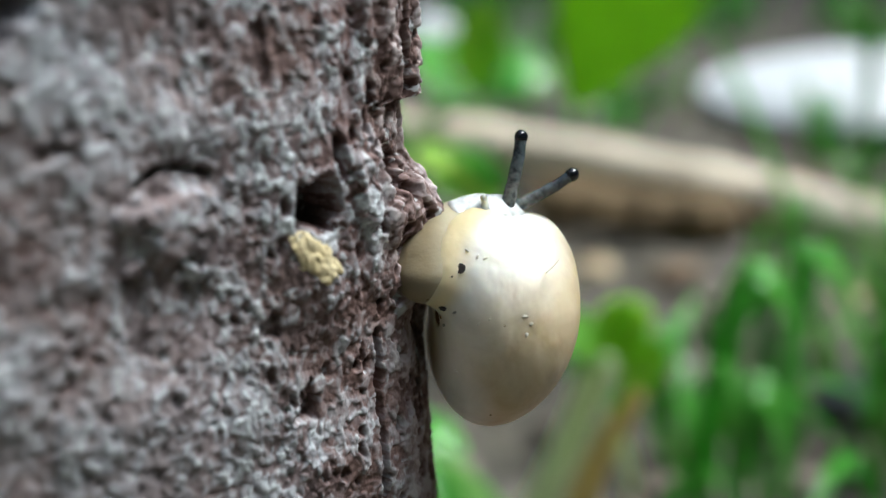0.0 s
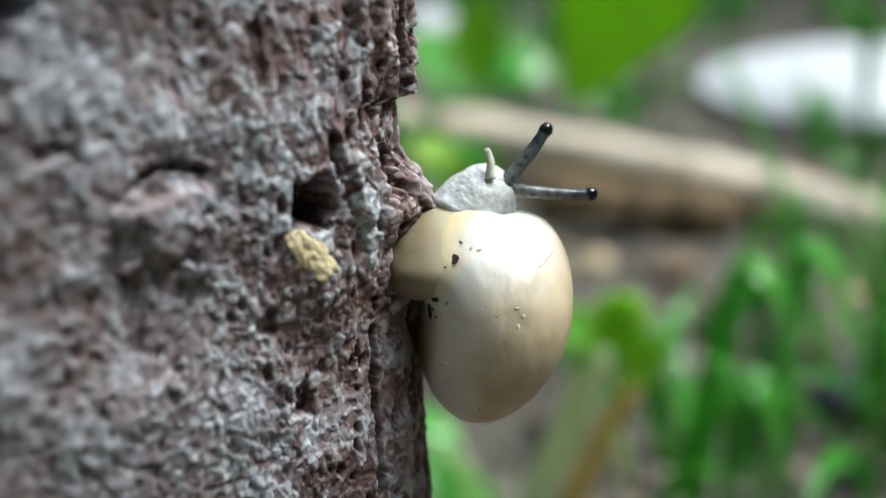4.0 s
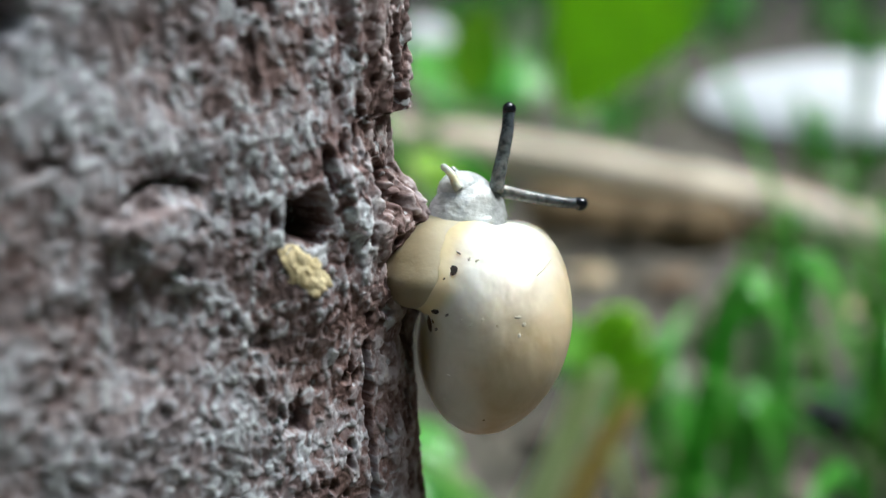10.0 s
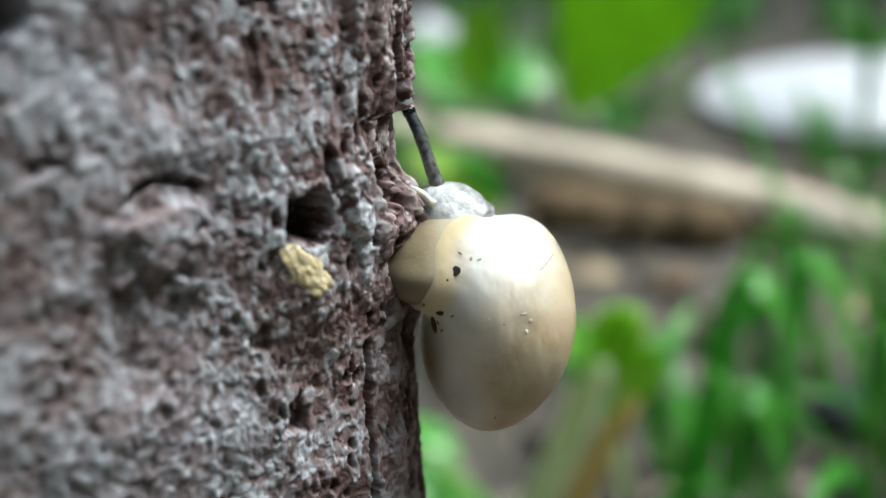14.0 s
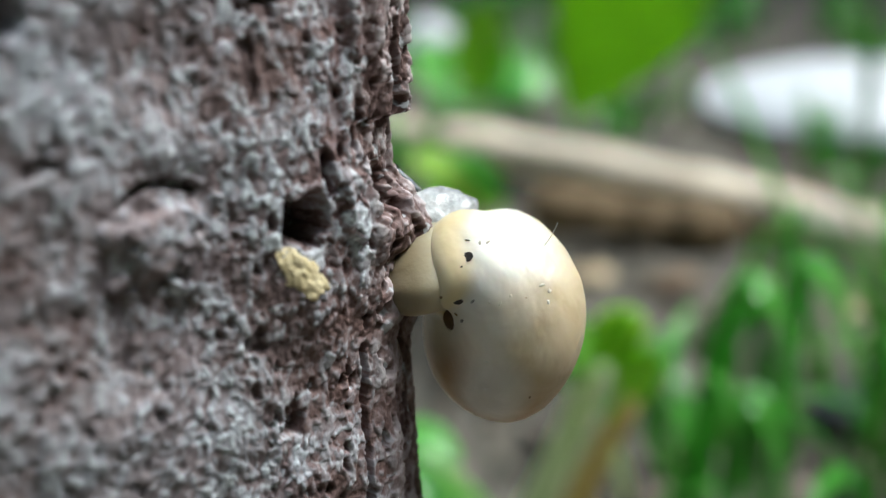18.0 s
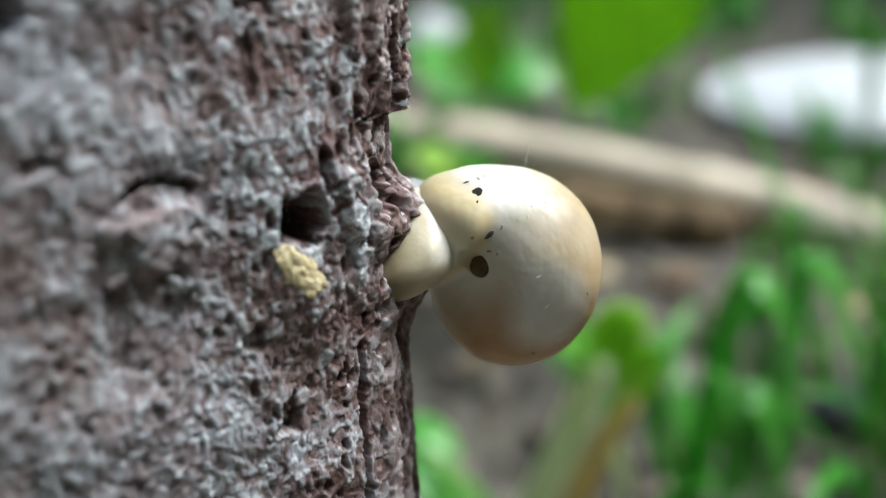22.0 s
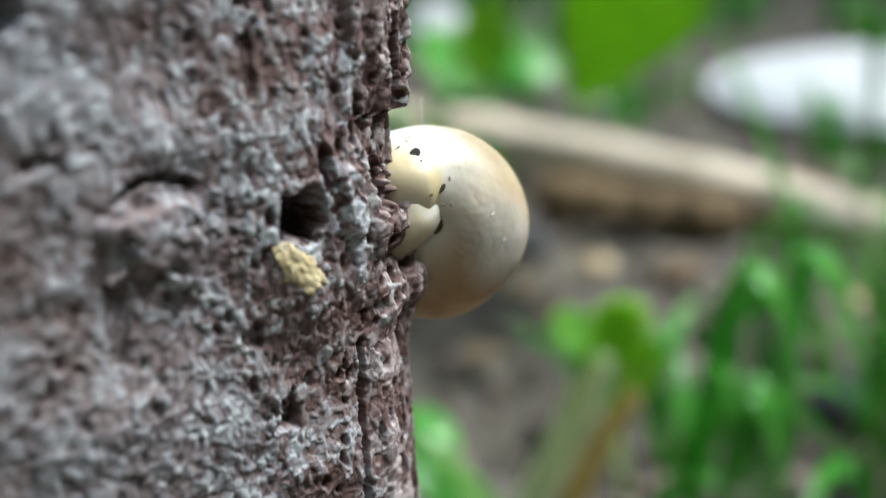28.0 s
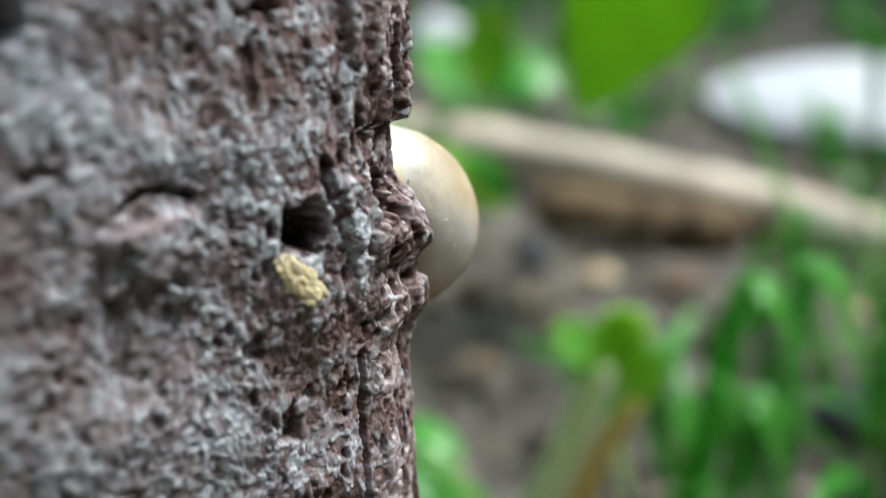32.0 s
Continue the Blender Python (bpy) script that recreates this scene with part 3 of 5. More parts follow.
def rock_points():
    """The rock's skin in mm and the mineral (0 red-brown matrix, 1 pale crystal) at each point, lowered in hollows to
    paint their shade.
    """
    pts, run, zero = rock_outline()
    total = run[-1]
    a = np.concatenate([np.arange(-0.034, -0.0145, 0.00015), np.arange(-0.0145, 0.0075, 0.000075), np.linspace(0.0076, total - 0.034, 110)[:-1]])
    at = (a + zero) % total
    x, y = np.interp(at, run, pts[:, 0]), np.interp(at, run, pts[:, 1])
    e = 0.0002
    tx = np.interp((at + e) % total, run, pts[:, 0]) - np.interp((at - e) % total, run, pts[:, 0])
    ty = np.interp((at + e) % total, run, pts[:, 1]) - np.interp((at - e) % total, run, pts[:, 1])
    tl = np.hypot(tx, ty) + 1e-12
    nx, ny = ty / tl, -tx / tl
    z = np.concatenate([np.linspace(-0.122, -0.021, 34)[:-1], np.arange(-0.021, 0.0205, 0.000085), np.linspace(0.0205, 0.06, 16)[1:]])
    aa, zz = np.meshgrid(a * 1000, z * 1000)
    p = np.stack([np.broadcast_to(x, zz.shape) * 1000, np.broadcast_to(y, zz.shape) * 1000, zz], -1)
    nor = np.stack([np.broadcast_to(nx, zz.shape), np.broadcast_to(ny, zz.shape), 0 * zz], -1)
    out = edge_profile(zz + 0.30 * layers(p / 1.3, 2, 3)) * np.exp(-((aa - 1.0) / 4.2) ** 2)
    p[..., 0] += out
    p[..., 1] -= 0.55 * np.maximum(out - 0.8, 0)
    wob = layers(p / 0.9, 2, 3)
    warp = p + 0.16 * np.stack([wob, layers(p / 0.9, 2, 4), layers(p / 0.9, 2, 6)], -1)
    tall = np.array([1.0, 1.0, 0.72])
    patch = layers(p / 3.2, 2, 15)
    h = 0.55 * layers(p / 7.0, 2, 1) + 0.13 * layers(warp * tall / 1.7, 3, 11)
    # broken grains of two sizes, the pale ones standing proud
    tone, facet, joint = grains(warp * tall / 0.8, 21)
    tone2, facet2, joint2 = grains(warp * tall / 0.36, 43)
    mineral_shade = np.clip(0.40 * tone + 0.44 * tone2 + 0.06 + 0.16 * patch, 0, 1)
    h += 0.28 * (mineral_shade - 0.5) + 0.16 * facet + 0.08 * facet2 - 0.05 * step(0.16, 0.0, joint) - 0.035 * step(0.2, 0.0, joint2)
    # small upright pits, thicker towards the edge
    near = step(-15, -5, aa)
    pit = cells(warp * np.array([1.0, 1.0, 0.58]) / 0.95, 25)
    pit = step(0.36, 0.17, pit) * step(-0.25, 0.25, smooth_noise(p / 2.2, 31) - 0.25 + 0.3 * near)
    h -= (0.28 + 0.36 * near) * pit
    # pits show red-brown matrix, with the shade inside them painted in
    mineral_shade -= 0.35 * pit
    # upright flutes towards the edge
    flute = smooth_noise(np.stack([aa / 0.75, 0 * aa, (zz + 0.4 * wob) / 4.5], -1), 61) * step(-8, -3, aa)
    h += 0.34 * flute
    mineral_shade += 0.10 * flute
    # chosen holes, grooves and cracks: along, height, half width, half height, depth, slope
    for u, v, ru, rv, dep, lean in ((-7.2, 3.8, 1.55, 1.5, 3.3, 0), (-5.35, 6.1, 0.34, 1.3, 1.5, 0), (-3.95, 4.4, 0.9, 2.2, -0.45, 0), (-0.7, 4.4, 1.4, 1.9, 1.25, 0),
                                    (-1.6, 0.7, 0.6, 0.45, 1.1, 0), (-9.0, -8.1, 0.85, 0.7, 1.2, 0.3), (-15.5, 4.3, 2.9, 2.5, -0.9, 0), (-15.4, 7.4, 2.5, 0.45, 0.75, 0.1),
                                    (-23.2, 17.3, 2.3, 2.9, 4.5, 0), (-21.0, 9.2, 1.6, 0.5, 0.5, 0.2), (-4.0, -9.8, 0.24, 6.4, 1.3, 0.09), (0.3, -9.0, 0.3, 4.5, 0.8, 0.05), (-5.3, -6.7, 0.3, 0.45, 0.9, 0),
                                    (-3.0, 8.3, 0.34, 1.7, 1.0, 0), (0.4, 11.8, 0.5, 3.2, 1.1, 0), (-9.4, 12.5, 0.4, 2.0, 0.4, 0.1), (-8.2, 16.0, 0.9, 0.5, 0.9, 0),
                                    (-18.5, 0.4, 0.7, 3.2, 0.3, 0.1), (2.3, 10.2, 0.4, 1.6, 0.9, 0), (-10.8, -2.6, 0.6, 0.8, 0.6, 0)):
        bend = 0.16 * (aa - u) ** 2 if (u, v) == (-15.4, 7.4) else 0
        d = (np.abs((aa - u - lean * (zz - v)) / ru) ** 3 + np.abs((zz - v + bend) / rv) ** 3) ** (1 / 3) + (0.2 if dep > 3 else 0.42) * wob
        cut = step(1.08, 0.74, d) if dep > 3 else step(1.12, 0.66, d)
        h -= dep * cut
        # darker colour in holes and cracks paints the shade of their depth
        mineral_shade -= (0.5 if dep > 3 else 0.22) * cut * (dep > 0)
    p = p + nor * h[..., None]
    # rounded top
    mid = np.array([-52.0, 38.0])
    top = []
    for q in np.linspace(0, 1, 24)[1:]:
        row = p[-1].copy()
        row[:, :2] = mid + (row[:, :2] - mid) * max(math.cos(q * math.pi / 2), 0.01)
        row[:, 2] += (22 + 1.6 * layers(row / 7.0, 3, 91)) * math.sin(q * math.pi / 2)
        top.append(row)
    mineral_shade = np.concatenate([mineral_shade, np.repeat(mineral_shade[-1:], len(top), 0)])
    return np.concatenate([p, np.array(top)]), np.clip(mineral_shade, 0, 1)


def build_rock():
    p, mineral_shade = rock_points()
    me = grid_mesh("rock", p / 1000, closed_u=True)
    me.attributes.new("mineral_shade", "FLOAT", "POINT").data.foreach_set("value", mineral_shade.ravel().astype(np.float32))
    ob = mesh_part("rock", me, ROCK)
    ob.matrix_world = ROCK_POSE
    tagged(ob, "rough pitted grey and reddish-brown weathered rock standing on soil", "rock")
    # yellow crust on its face
    q = ball((1, 1, 1), 60, 90)
    q = q * (1 + 0.34 * layers(q * 1.7 + 5.0, 3, 3))[..., None] * np.array((1.0, 1.75, 0.36))
    q[..., 2] += 0.05 * layers(q / 0.5, 2, 12)
    ob = mesh_part("lichen_patch", grid_mesh("lichen_patch", q / 1000, closed_u=True), LICHEN)
    ob.matrix_world = ROCK_POSE @ pose(-0.0081, -0.0004, 0.0006, 90, -40, 0)
    tagged(ob, "small ochre-yellow lichen crust growing on the rock", "lichen")


build_rock()

# ---- snail ----
SNAIL = new("snail")
SNAIL.matrix_world = pose(-0.00115, 0.06369, 0.10610, 70.605, -0.000, -0.545)
tagged(SNAIL, "small cream-shelled land snail crawling up the edge of a rock", "snail")
HALF = np.array([5.606, 7.519, 6.545])
WARP = np.array([-0.0135, -0.0074, 0.0340, -0.0370, -0.0958, 0.0270, -0.0485, -0.1791, -0.0671, -0.0225, 0.1484, -0.1784, 0.0907])
POLE = Vector((-0.957, 0.082, 0.277)).normalized()


def egg_form(d):
    """How far the coil departs from an egg, by direction."""
    x, y, z = d[..., 0], d[..., 1], d[..., 2]
    terms = np.stack([x * (5 * x * x - 3) / 2, y * (5 * y * y - 3) / 2, z * (5 * z * z - 3) / 2, x * (y * y - z * z), y * (z * z - x * x), z * (x * x - y * y), 3 * x * y * z,
                      x ** 4, y ** 4, z ** 4, x * x * y * z * 2, y * y * x * z * 2, z * z * x * y * 2], -1)
    return 1 + terms @ WARP


LIP_TURN = np.array(pose(0, 0, 0, 15, 9, -8).to_3x3())
LIP_AT = np.array([-2.4, 4.85, 0.63])


def lip_field(d, r, egg):
    """Below zero inside the coil and the foot that leaves it, melted together."""
    q = (d * HALF * r[..., None]) @ LIP_TURN.T - LIP_AT
    q = np.stack([q[..., 0], q[..., 1] - 0.22 * q[..., 0], q[..., 2] + 0.6 * q[..., 1]], -1)
    q = np.abs(q) / np.where(q[..., :1] < 0, np.array((4.9, 3.2, 3.9)), np.array((2.5, 3.2, 3.9))) / 0.97
    foot = np.minimum((q ** 2.4).sum(-1) ** (1 / 2.4) - 1, 3)
    return -np.log(np.exp(-8 * (r / egg - 1)) + np.exp(-8 * foot) + 1e-30) / 8 + 0.010


def shell_form(d):
    """The coil with the skirt of its mouth, which flows into the foot."""
    egg = egg_form(d)
    r = np.full(d.shape[:-1], 2.0)
    for k in range(80):
        r = np.where(lip_field(d, r, egg) > 0, r - 0.02, r)
    low, high = r, r + 0.02
    for k in range(12):
        mid = (low + high) / 2
        out = lip_field(d, mid, egg) > 0
        low, high = np.where(out, low, mid), np.where(out, mid, high)
    return egg * (1 + 0.24 * np.tanh((low / egg - 1) / 0.24))


def shell_point(d):
    d = np.asarray(d)
    return d * HALF * shell_form(d)


SPECK_LABELS = {"dirt": "dark crumb of dirt", "grey_dirt": "grey smear of dirt", "brown_dirt": "brown smear of dirt", "pale_grit": "pale grain of grit", "dry_mucus": "flake of dried whitish mucus"}


def build_shell():
    th = np.concatenate([np.linspace(0.2, 14, 30), np.linspace(14, 100, 150)[1:], np.linspace(100, 179.7, 70)[1:]])
    ph = np.linspace(0, 360, 300, endpoint=False)
    t, f = np.meshgrid(np.radians(th), np.radians(ph), indexing="ij")
    e1 = np.array(POLE.cross(Vector((0, 1, 0))).normalized())
    e2 = np.cross(np.array(POLE), e1)
    d = np.cos(t)[..., None] * np.array(POLE) + np.sin(t)[..., None] * (np.cos(f)[..., None] * e1 + np.sin(f)[..., None] * e2)
    r = shell_form(d)
    collar = np.clip(r / egg_form(d) - 1, 0, 1)
    deg = np.degrees(t)
    # umbilicus and the funnel round it
    r -= 0.035 * np.exp(-(deg / 14) ** 2) + 0.30 * step(8.0, 5.0, deg)
    # sutures of the coil on the spire side
    back = np.clip((180 - deg) / 70, 0, 1)
    turn = (np.degrees(f) / 360 + 2.6 * np.sqrt(np.clip(back, 0, 1))) % 1.0
    r += np.where(back < 1, 0.014 * step(0, 0.25, 1 - back) * (np.abs(np.sin(math.pi * turn)) ** 0.3 - 0.85), 0) + 0.02 * (1 - back) ** 2
    # growth lines and slight unevenness
    r += 0.0005 * np.sin(np.degrees(f) * 0.45 + 9 * smooth_noise(d * 2, 5)) * step(8, 30, deg) * step(0, 0.4, back)
    r += 0.006 * layers(d * 3.0, 2, 8) + 0.0022 * layers(d * 11.0, 2, 12) * step(14, 30, deg)
    pts = d * HALF * r[..., None] / 1000
    me = grid_mesh("shell", pts, closed_u=True)
    me.attributes.new("collar", "FLOAT", "POINT").data.foreach_set("value", collar.ravel().astype(np.float32))
    shell = mesh_part("shell", me, SHELL, SNAIL, "glossy cream translucent coiled shell with dirt specks")
    # dark plug in the hole, its colour standing in for the shade there
    q = ball((0.80, 0.80, 0.25), 12, 20, 0.05, 0.3, 9)
    ob = mesh_part("umbilicus_plug", grid_mesh("umbilicus_plug", q / 1000, closed_u=True), HOLE_SHADE, shell, "dark brown plug painting the shade in the coil's hole")
    ob.matrix_local = Matrix.Translation(Vector(shell_point(np.array(POLE))) * 0.88 / 1000) @ POLE.to_track_quat("Z", "Y").to_matrix().to_4x4()
    # specks: direction, half width, half length, turn, dark or pale
    specks = (((-0.648, 0.562, 0.514), 0.46, 0.60, 20, DIRT), ((-0.705, 0.485, 0.517), 0.12, 0.16, 50, DIRT), ((-0.809, 0.247, 0.534), 0.25, 0.58, 10, DIRT),
              ((-0.709, 0.263, 0.654), 0.14, 0.26, 60, GREY_DIRT), ((-0.831, 0.089, 0.548), 0.14, 0.2, 40, GREY_DIRT), ((-0.871, 0.254, 0.42), 0.13, 0.2, 0, BROWN_DIRT), ((-0.86, 0.14, 0.48), 0.24, 0.09, 65, BROWN_DIRT),
              ((-0.307, 0.319, 0.897), 0.22, 0.20, 30, BROWN_DIRT), ((-0.27, 0.30, 0.91), 0.10, 0.24, -40, BROWN_DIRT), ((-0.214, 0.299, 0.93), 0.08, 0.22, 15, BROWN_DIRT), ((-0.60, 0.68, 0.42), 0.05, 0.3, 15, GREY_DIRT),
              ((0.04, 0.251, 0.967), 0.13, 0.20, 20, PALE_DIRT), ((-0.569, -0.519, 0.638), 0.34, 0.09, 80, PALE_DIRT), ((-0.617, -0.257, 0.744), 0.26, 0.06, 80, PALE_DIRT), ((-0.136, -0.54, 0.83), 0.10, 0.14, 0, BROWN_DIRT),
              ((-0.517, 0.685, 0.514), 0.24, 0.14, 35, MUCUS), ((-0.45, 0.70, 0.55), 0.30, 0.12, -10, MUCUS), ((-0.563, 0.271, 0.78), 0.22, 0.08, -20, MUCUS), ((-0.469, 0.262, 0.84), 0.34, 0.08, -8, MUCUS),
              ((-0.37, 0.317, 0.873), 0.16, 0.08, 30, MUCUS), ((0.0, 0.392, 0.92), 0.28, 0.10, 12, MUCUS), ((0.08, 0.34, 0.937), 0.16, 0.2, -30, MUCUS), ((-0.451, -0.85, 0.1), 0.2, 0.16, 0, BROWN_DIRT))
    for k, (d, w, h, a, mat) in enumerate(specks):
        d = Vector(d).normalized()
        n = Vector((d.x / HALF[0], d.y / HALF[1], d.z / HALF[2])).normalized()
        q = ball((0.7 * w, 0.7 * h, 0.03), 10, 14, 0.05 if mat is DIRT else 0.02, 0.2, k)
        ob = mesh_part("dirt_speck", grid_mesh("dirt_speck", q / 1000, closed_u=True), mat, shell, SPECK_LABELS[mat.name])
        ob.matrix_local = Matrix.Translation(Vector(shell_point(d)) / 1000) @ n.to_track_quat("Z", "Y").to_matrix().to_4x4() @ pose(0, 0, 0, 0, 0, a)
    # a stray pale fibre stuck to the top
    s = np.linspace(0, 1, 12)
    line = np.array((1.14, 4.78, 3.68)) + s[:, None] * np.array((0.40, 1.69, 1.30)) + 0.12 * np.sin(3 * s)[:, None] * np.array((1, -0.2, -0.3))
    mesh_part("fibre", tube_mesh("fibre", line / 1000, (0.030 - 0.016 * s) / 1000, 6), PALE_DIRT, shell, "thin pale fibre")
    return shell


def build_stalk(name, length, base, tip, bulb, material, bulb_material, label):
    """A feeler with its tip at the origin, its root towards -y, in mm."""
    n = 22
    s = np.linspace(0, 1, n)
    line = [(0.08 * math.sin(5 * q), -length * q, 0) for q in s]
    rad = tip + (base - tip) * s
    ob = mesh_part(name, tube_mesh(name, np.array(line) / 1000, rad / 1000, 14, 0.06, 4), material, SNAIL, label)
    q = ball((bulb, bulb * 1.05, bulb), 14, 18, 0.03, 0.3, 2)
    eye = mesh_part("eye_bulb", grid_mesh("eye_bulb", q / 1000, closed_u=True), bulb_material, ob)
    eye.location = (0, -0.1 * bulb / 1000, 0)
    return ob


def stub(length, r0, r1, seed):
    """A short tapering granular trunk along +y, its root at the origin, in mm."""
    s = np.linspace(0, 1, 90)
    f = np.linspace(0, 2 * math.pi, 110, endpoint=False)
    rad = (r0 + (r1 - r0) * s) * np.sqrt(np.clip(1 - np.clip((s - 0.52) / 0.485, 0, 1) ** 2.2, 0, 1)) * np.sqrt(np.clip(1 - np.clip((0.2 - s) / 0.205, 0, 1) ** 2, 0, 1))
    p = np.stack([rad[:, None] * np.cos(f), np.repeat((s * length)[:, None], len(f), 1), 0.85 * rad[:, None] * np.sin(f)], -1)
    d = p * np.array((1.0, 0.0, 1.0))
    d /= np.linalg.norm(d, axis=-1, keepdims=True) + 1e-9
    return p + d * (0.045 * (0.6 - cells(p / 0.26, seed)) + 0.10 * layers(p / 1.1, 2, seed))[..., None] * step(0, 0.6, rad)[:, None, None]


def build_snail():
    shell = build_shell()
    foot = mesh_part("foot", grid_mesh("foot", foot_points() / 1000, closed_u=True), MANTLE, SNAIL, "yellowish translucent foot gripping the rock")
    neck = mesh_part("neck", grid_mesh("neck", stub(4.6, 3.0, 1.8, 5) / 1000, closed_u=True), SKIN, SNAIL, "pale grey wet granular neck")
    head = mesh_part("head", grid_mesh("head", ball((1.55, 1.4, 1.45), 80, 110, 0.04, 0.24, 7) / 1000, closed_u=True), SKIN, SNAIL, "pale grey wet granular head")
    t1 = build_stalk("upper_tentacle", 5.4, 0.50, 0.37, 0.45, STALK, EYE, "long dark grey eye stalk")
    t2 = build_stalk("upper_tentacle", 6.0, 0.48, 0.34, 0.45, STALK, EYE, "long dark grey eye stalk")
    small = build_stalk("lower_tentacle", 1.7, 0.34, 0.20, 0.23, CLEAR_STALK, CLEAR_STALK, "short translucent feeler")
    small2 = build_stalk("lower_tentacle", 1.5, 0.30, 0.17, 0.2, CLEAR_STALK, CLEAR_STALK, "short translucent feeler")
    return shell, foot, neck, head, t1, t2, small, small2


SNAIL_PARTS = build_snail()


# ---- background: things on the soil ----
def build_branch():
    bends = np.array([(-0.1484, 0.5744, 0.0110), (-0.0172, 0.4995, 0.0110), (0.0297, 0.4731, 0.0110), (0.0648, 0.4473, 0.0110), (0.1137, 0.4004, 0.0110), (0.1449, 0.3642, 0.0110), (0.1753, 0.3222, 0.0110)])
    s = np.linspace(0, 1, 70)
    knots = np.linspace(0, 1, len(bends))
    line = np.stack([np.interp(s, knots, bends[:, k]) for k in range(3)], -1)
    for _ in range(12):
        line[1:-1] = 0.25 * line[:-2] + 0.5 * line[1:-1] + 0.25 * line[2:]
    rad = 0.0115 - 0.0025 * s
    top = new("branch")
    tagged(top, "thick pale dry branch lying across the soil", "branch")
    mesh_part("wood", tube_mesh("wood", line, rad, 20, 0.10, 4), BARK, top)
    for k, (i, side) in enumerate(((18, 0.5), (33, -0.4), (47, 0.8))):
        c = line[i] + rad[i] * np.array((-0.2 * side, -0.75, 0.55))
        q = ball((0.0042, 0.0036, 0.0028), 12, 18, 0.0008, 0.003, k) + c
        mesh_part("knot", grid_mesh("knot", q, closed_u=True), BARK, top)


def build_shadow_log():
    """A short dark log shape in front of the branch, added as its shadow band."""
    n = 40
    s = np.linspace(0, 1, n)
    a, b = np.array((0.0400, 0.4020, 0.0065)), np.array((0.1110, 0.3715, 0.0065))
    line = a + (b - a) * s[:, None]
    rad = 0.0088 + 0.0011 * np.sin(9 * s)
    top = new("shadow_log")
    tagged(top, "dark brown log shape standing in for the shadow under a pale branch", "log")
    mesh_part("wood", tube_mesh("wood", line, rad, 20, 0.16, 9), SHADOW_BARK, top)
    for k in (7, 16, 24, 33):
        q = arc_strip(line[k], rad[k], k)
        mesh_part("bark_flake", q, SHADOW_BARK, top)


def arc_strip(c, r, seed):
    """A curved flake on the dark log shape."""
    f = np.linspace(1.6, 2.9, 9)
    u = np.linspace(-0.008, 0.008, 7)
    p = np.array([[(c[0] + v, c[1] + (r + 0.0012) * math.cos(q), c[2] + (r + 0.0012) * math.sin(q)) for v in u] for q in f])
    p = p + 0.0008 * np.stack([layers(p / 0.006, 2, seed + k) for k in range(3)], -1)
    low = p - np.array((0, 0.0006, 0.001))
    return grid_mesh("bark_flake", np.concatenate([p, low[:, ::-1]], 1), closed_u=True)


def build_lid():
    """A shallow white lid, its dome and its rolled rim."""
    top = new("lid")
    tagged(top, "shallow white enamel lid lying on the soil", "lid")
    top.matrix_world = pose(0.247, 0.622, 0.002, 3, -3, 0)
    ph = np.linspace(0, 2 * math.pi, 56, endpoint=False)

    def turned(name, prof):
        p = np.array([[(max(r, 0.0005) * math.cos(f), 0.95 * max(r, 0.0005) * math.sin(f), z) for f in ph] for r, z in prof])
        mesh_part(name, grid_mesh(name, p, closed_u=True), WHITE, top)
    turned("dome", [(0.0, 0.021), (0.03, 0.0205), (0.058, 0.0175), (0.076, 0.0125), (0.0835, 0.0068), (0.0815, 0.0055), (0.073, 0.0095), (0.055, 0.0140), (0.02, 0.0170), (0.0, 0.0175)])
    a = np.linspace(0, 2 * math.pi, 13)
    turned("rim", [(0.0862 + 0.0042 * math.cos(q), 0.0046 + 0.0040 * math.sin(q)) for q in a])


def stone_mesh(name, radii, seed, lumps=0.12):
    q = ball(radii, 20, 28)
    d = q / np.array(radii)
    q = q * (1 + lumps * 1.6 * layers(d * 1.3 + seed * 5.1, 3, seed))[..., None]
    return grid_mesh(name, q, closed_u=True)


def build_blade(parent, height, width, lean, arch, m, material):
    c, off = blade_points(height, width, lean, arch)
    ob = mesh_part("blade", sheet_mesh("blade", c, off, 0.0003), material, parent)
    ob.matrix_local = m
    return ob


def grass_clump(x, y, count, height, width, seed, material, label, spread=0.02, arch=1.6):
    rng = random.Random(seed)
    top = new("grass_clump")
    top.location = (x, y, -0.004)
    for k in range(count):
        f = rng.uniform(0, 360)
        build_blade(top, height * rng.uniform(0.6, 1.15), width * rng.uniform(0.7, 1.2), rng.uniform(0.05, 0.45), arch * rng.uniform(0.5, 1.3),
                    pose(rng.uniform(-spread, spread), rng.uniform(-spread, spread), 0, 0, 0, f), material if rng.random() < 0.75 else GRASS_DARK)
    return tagged(top, label, "grass", "grass clumps on the soil")


def stalk_curve(p0, p1, bend, n=14):
    s = np.linspace(0, 1, n)[:, None]
    return np.array(p0) + (np.array(p1) - np.array(p0)) * s + np.array(bend) * np.sin(math.pi * s)


def arc_points(a, b, c, n):
    s = np.linspace(0, 1, n)[:, None]
    return (1 - s) ** 2 * np.array(a) + 2 * s * (1 - s) * np.array(b) + s * s * np.array(c)


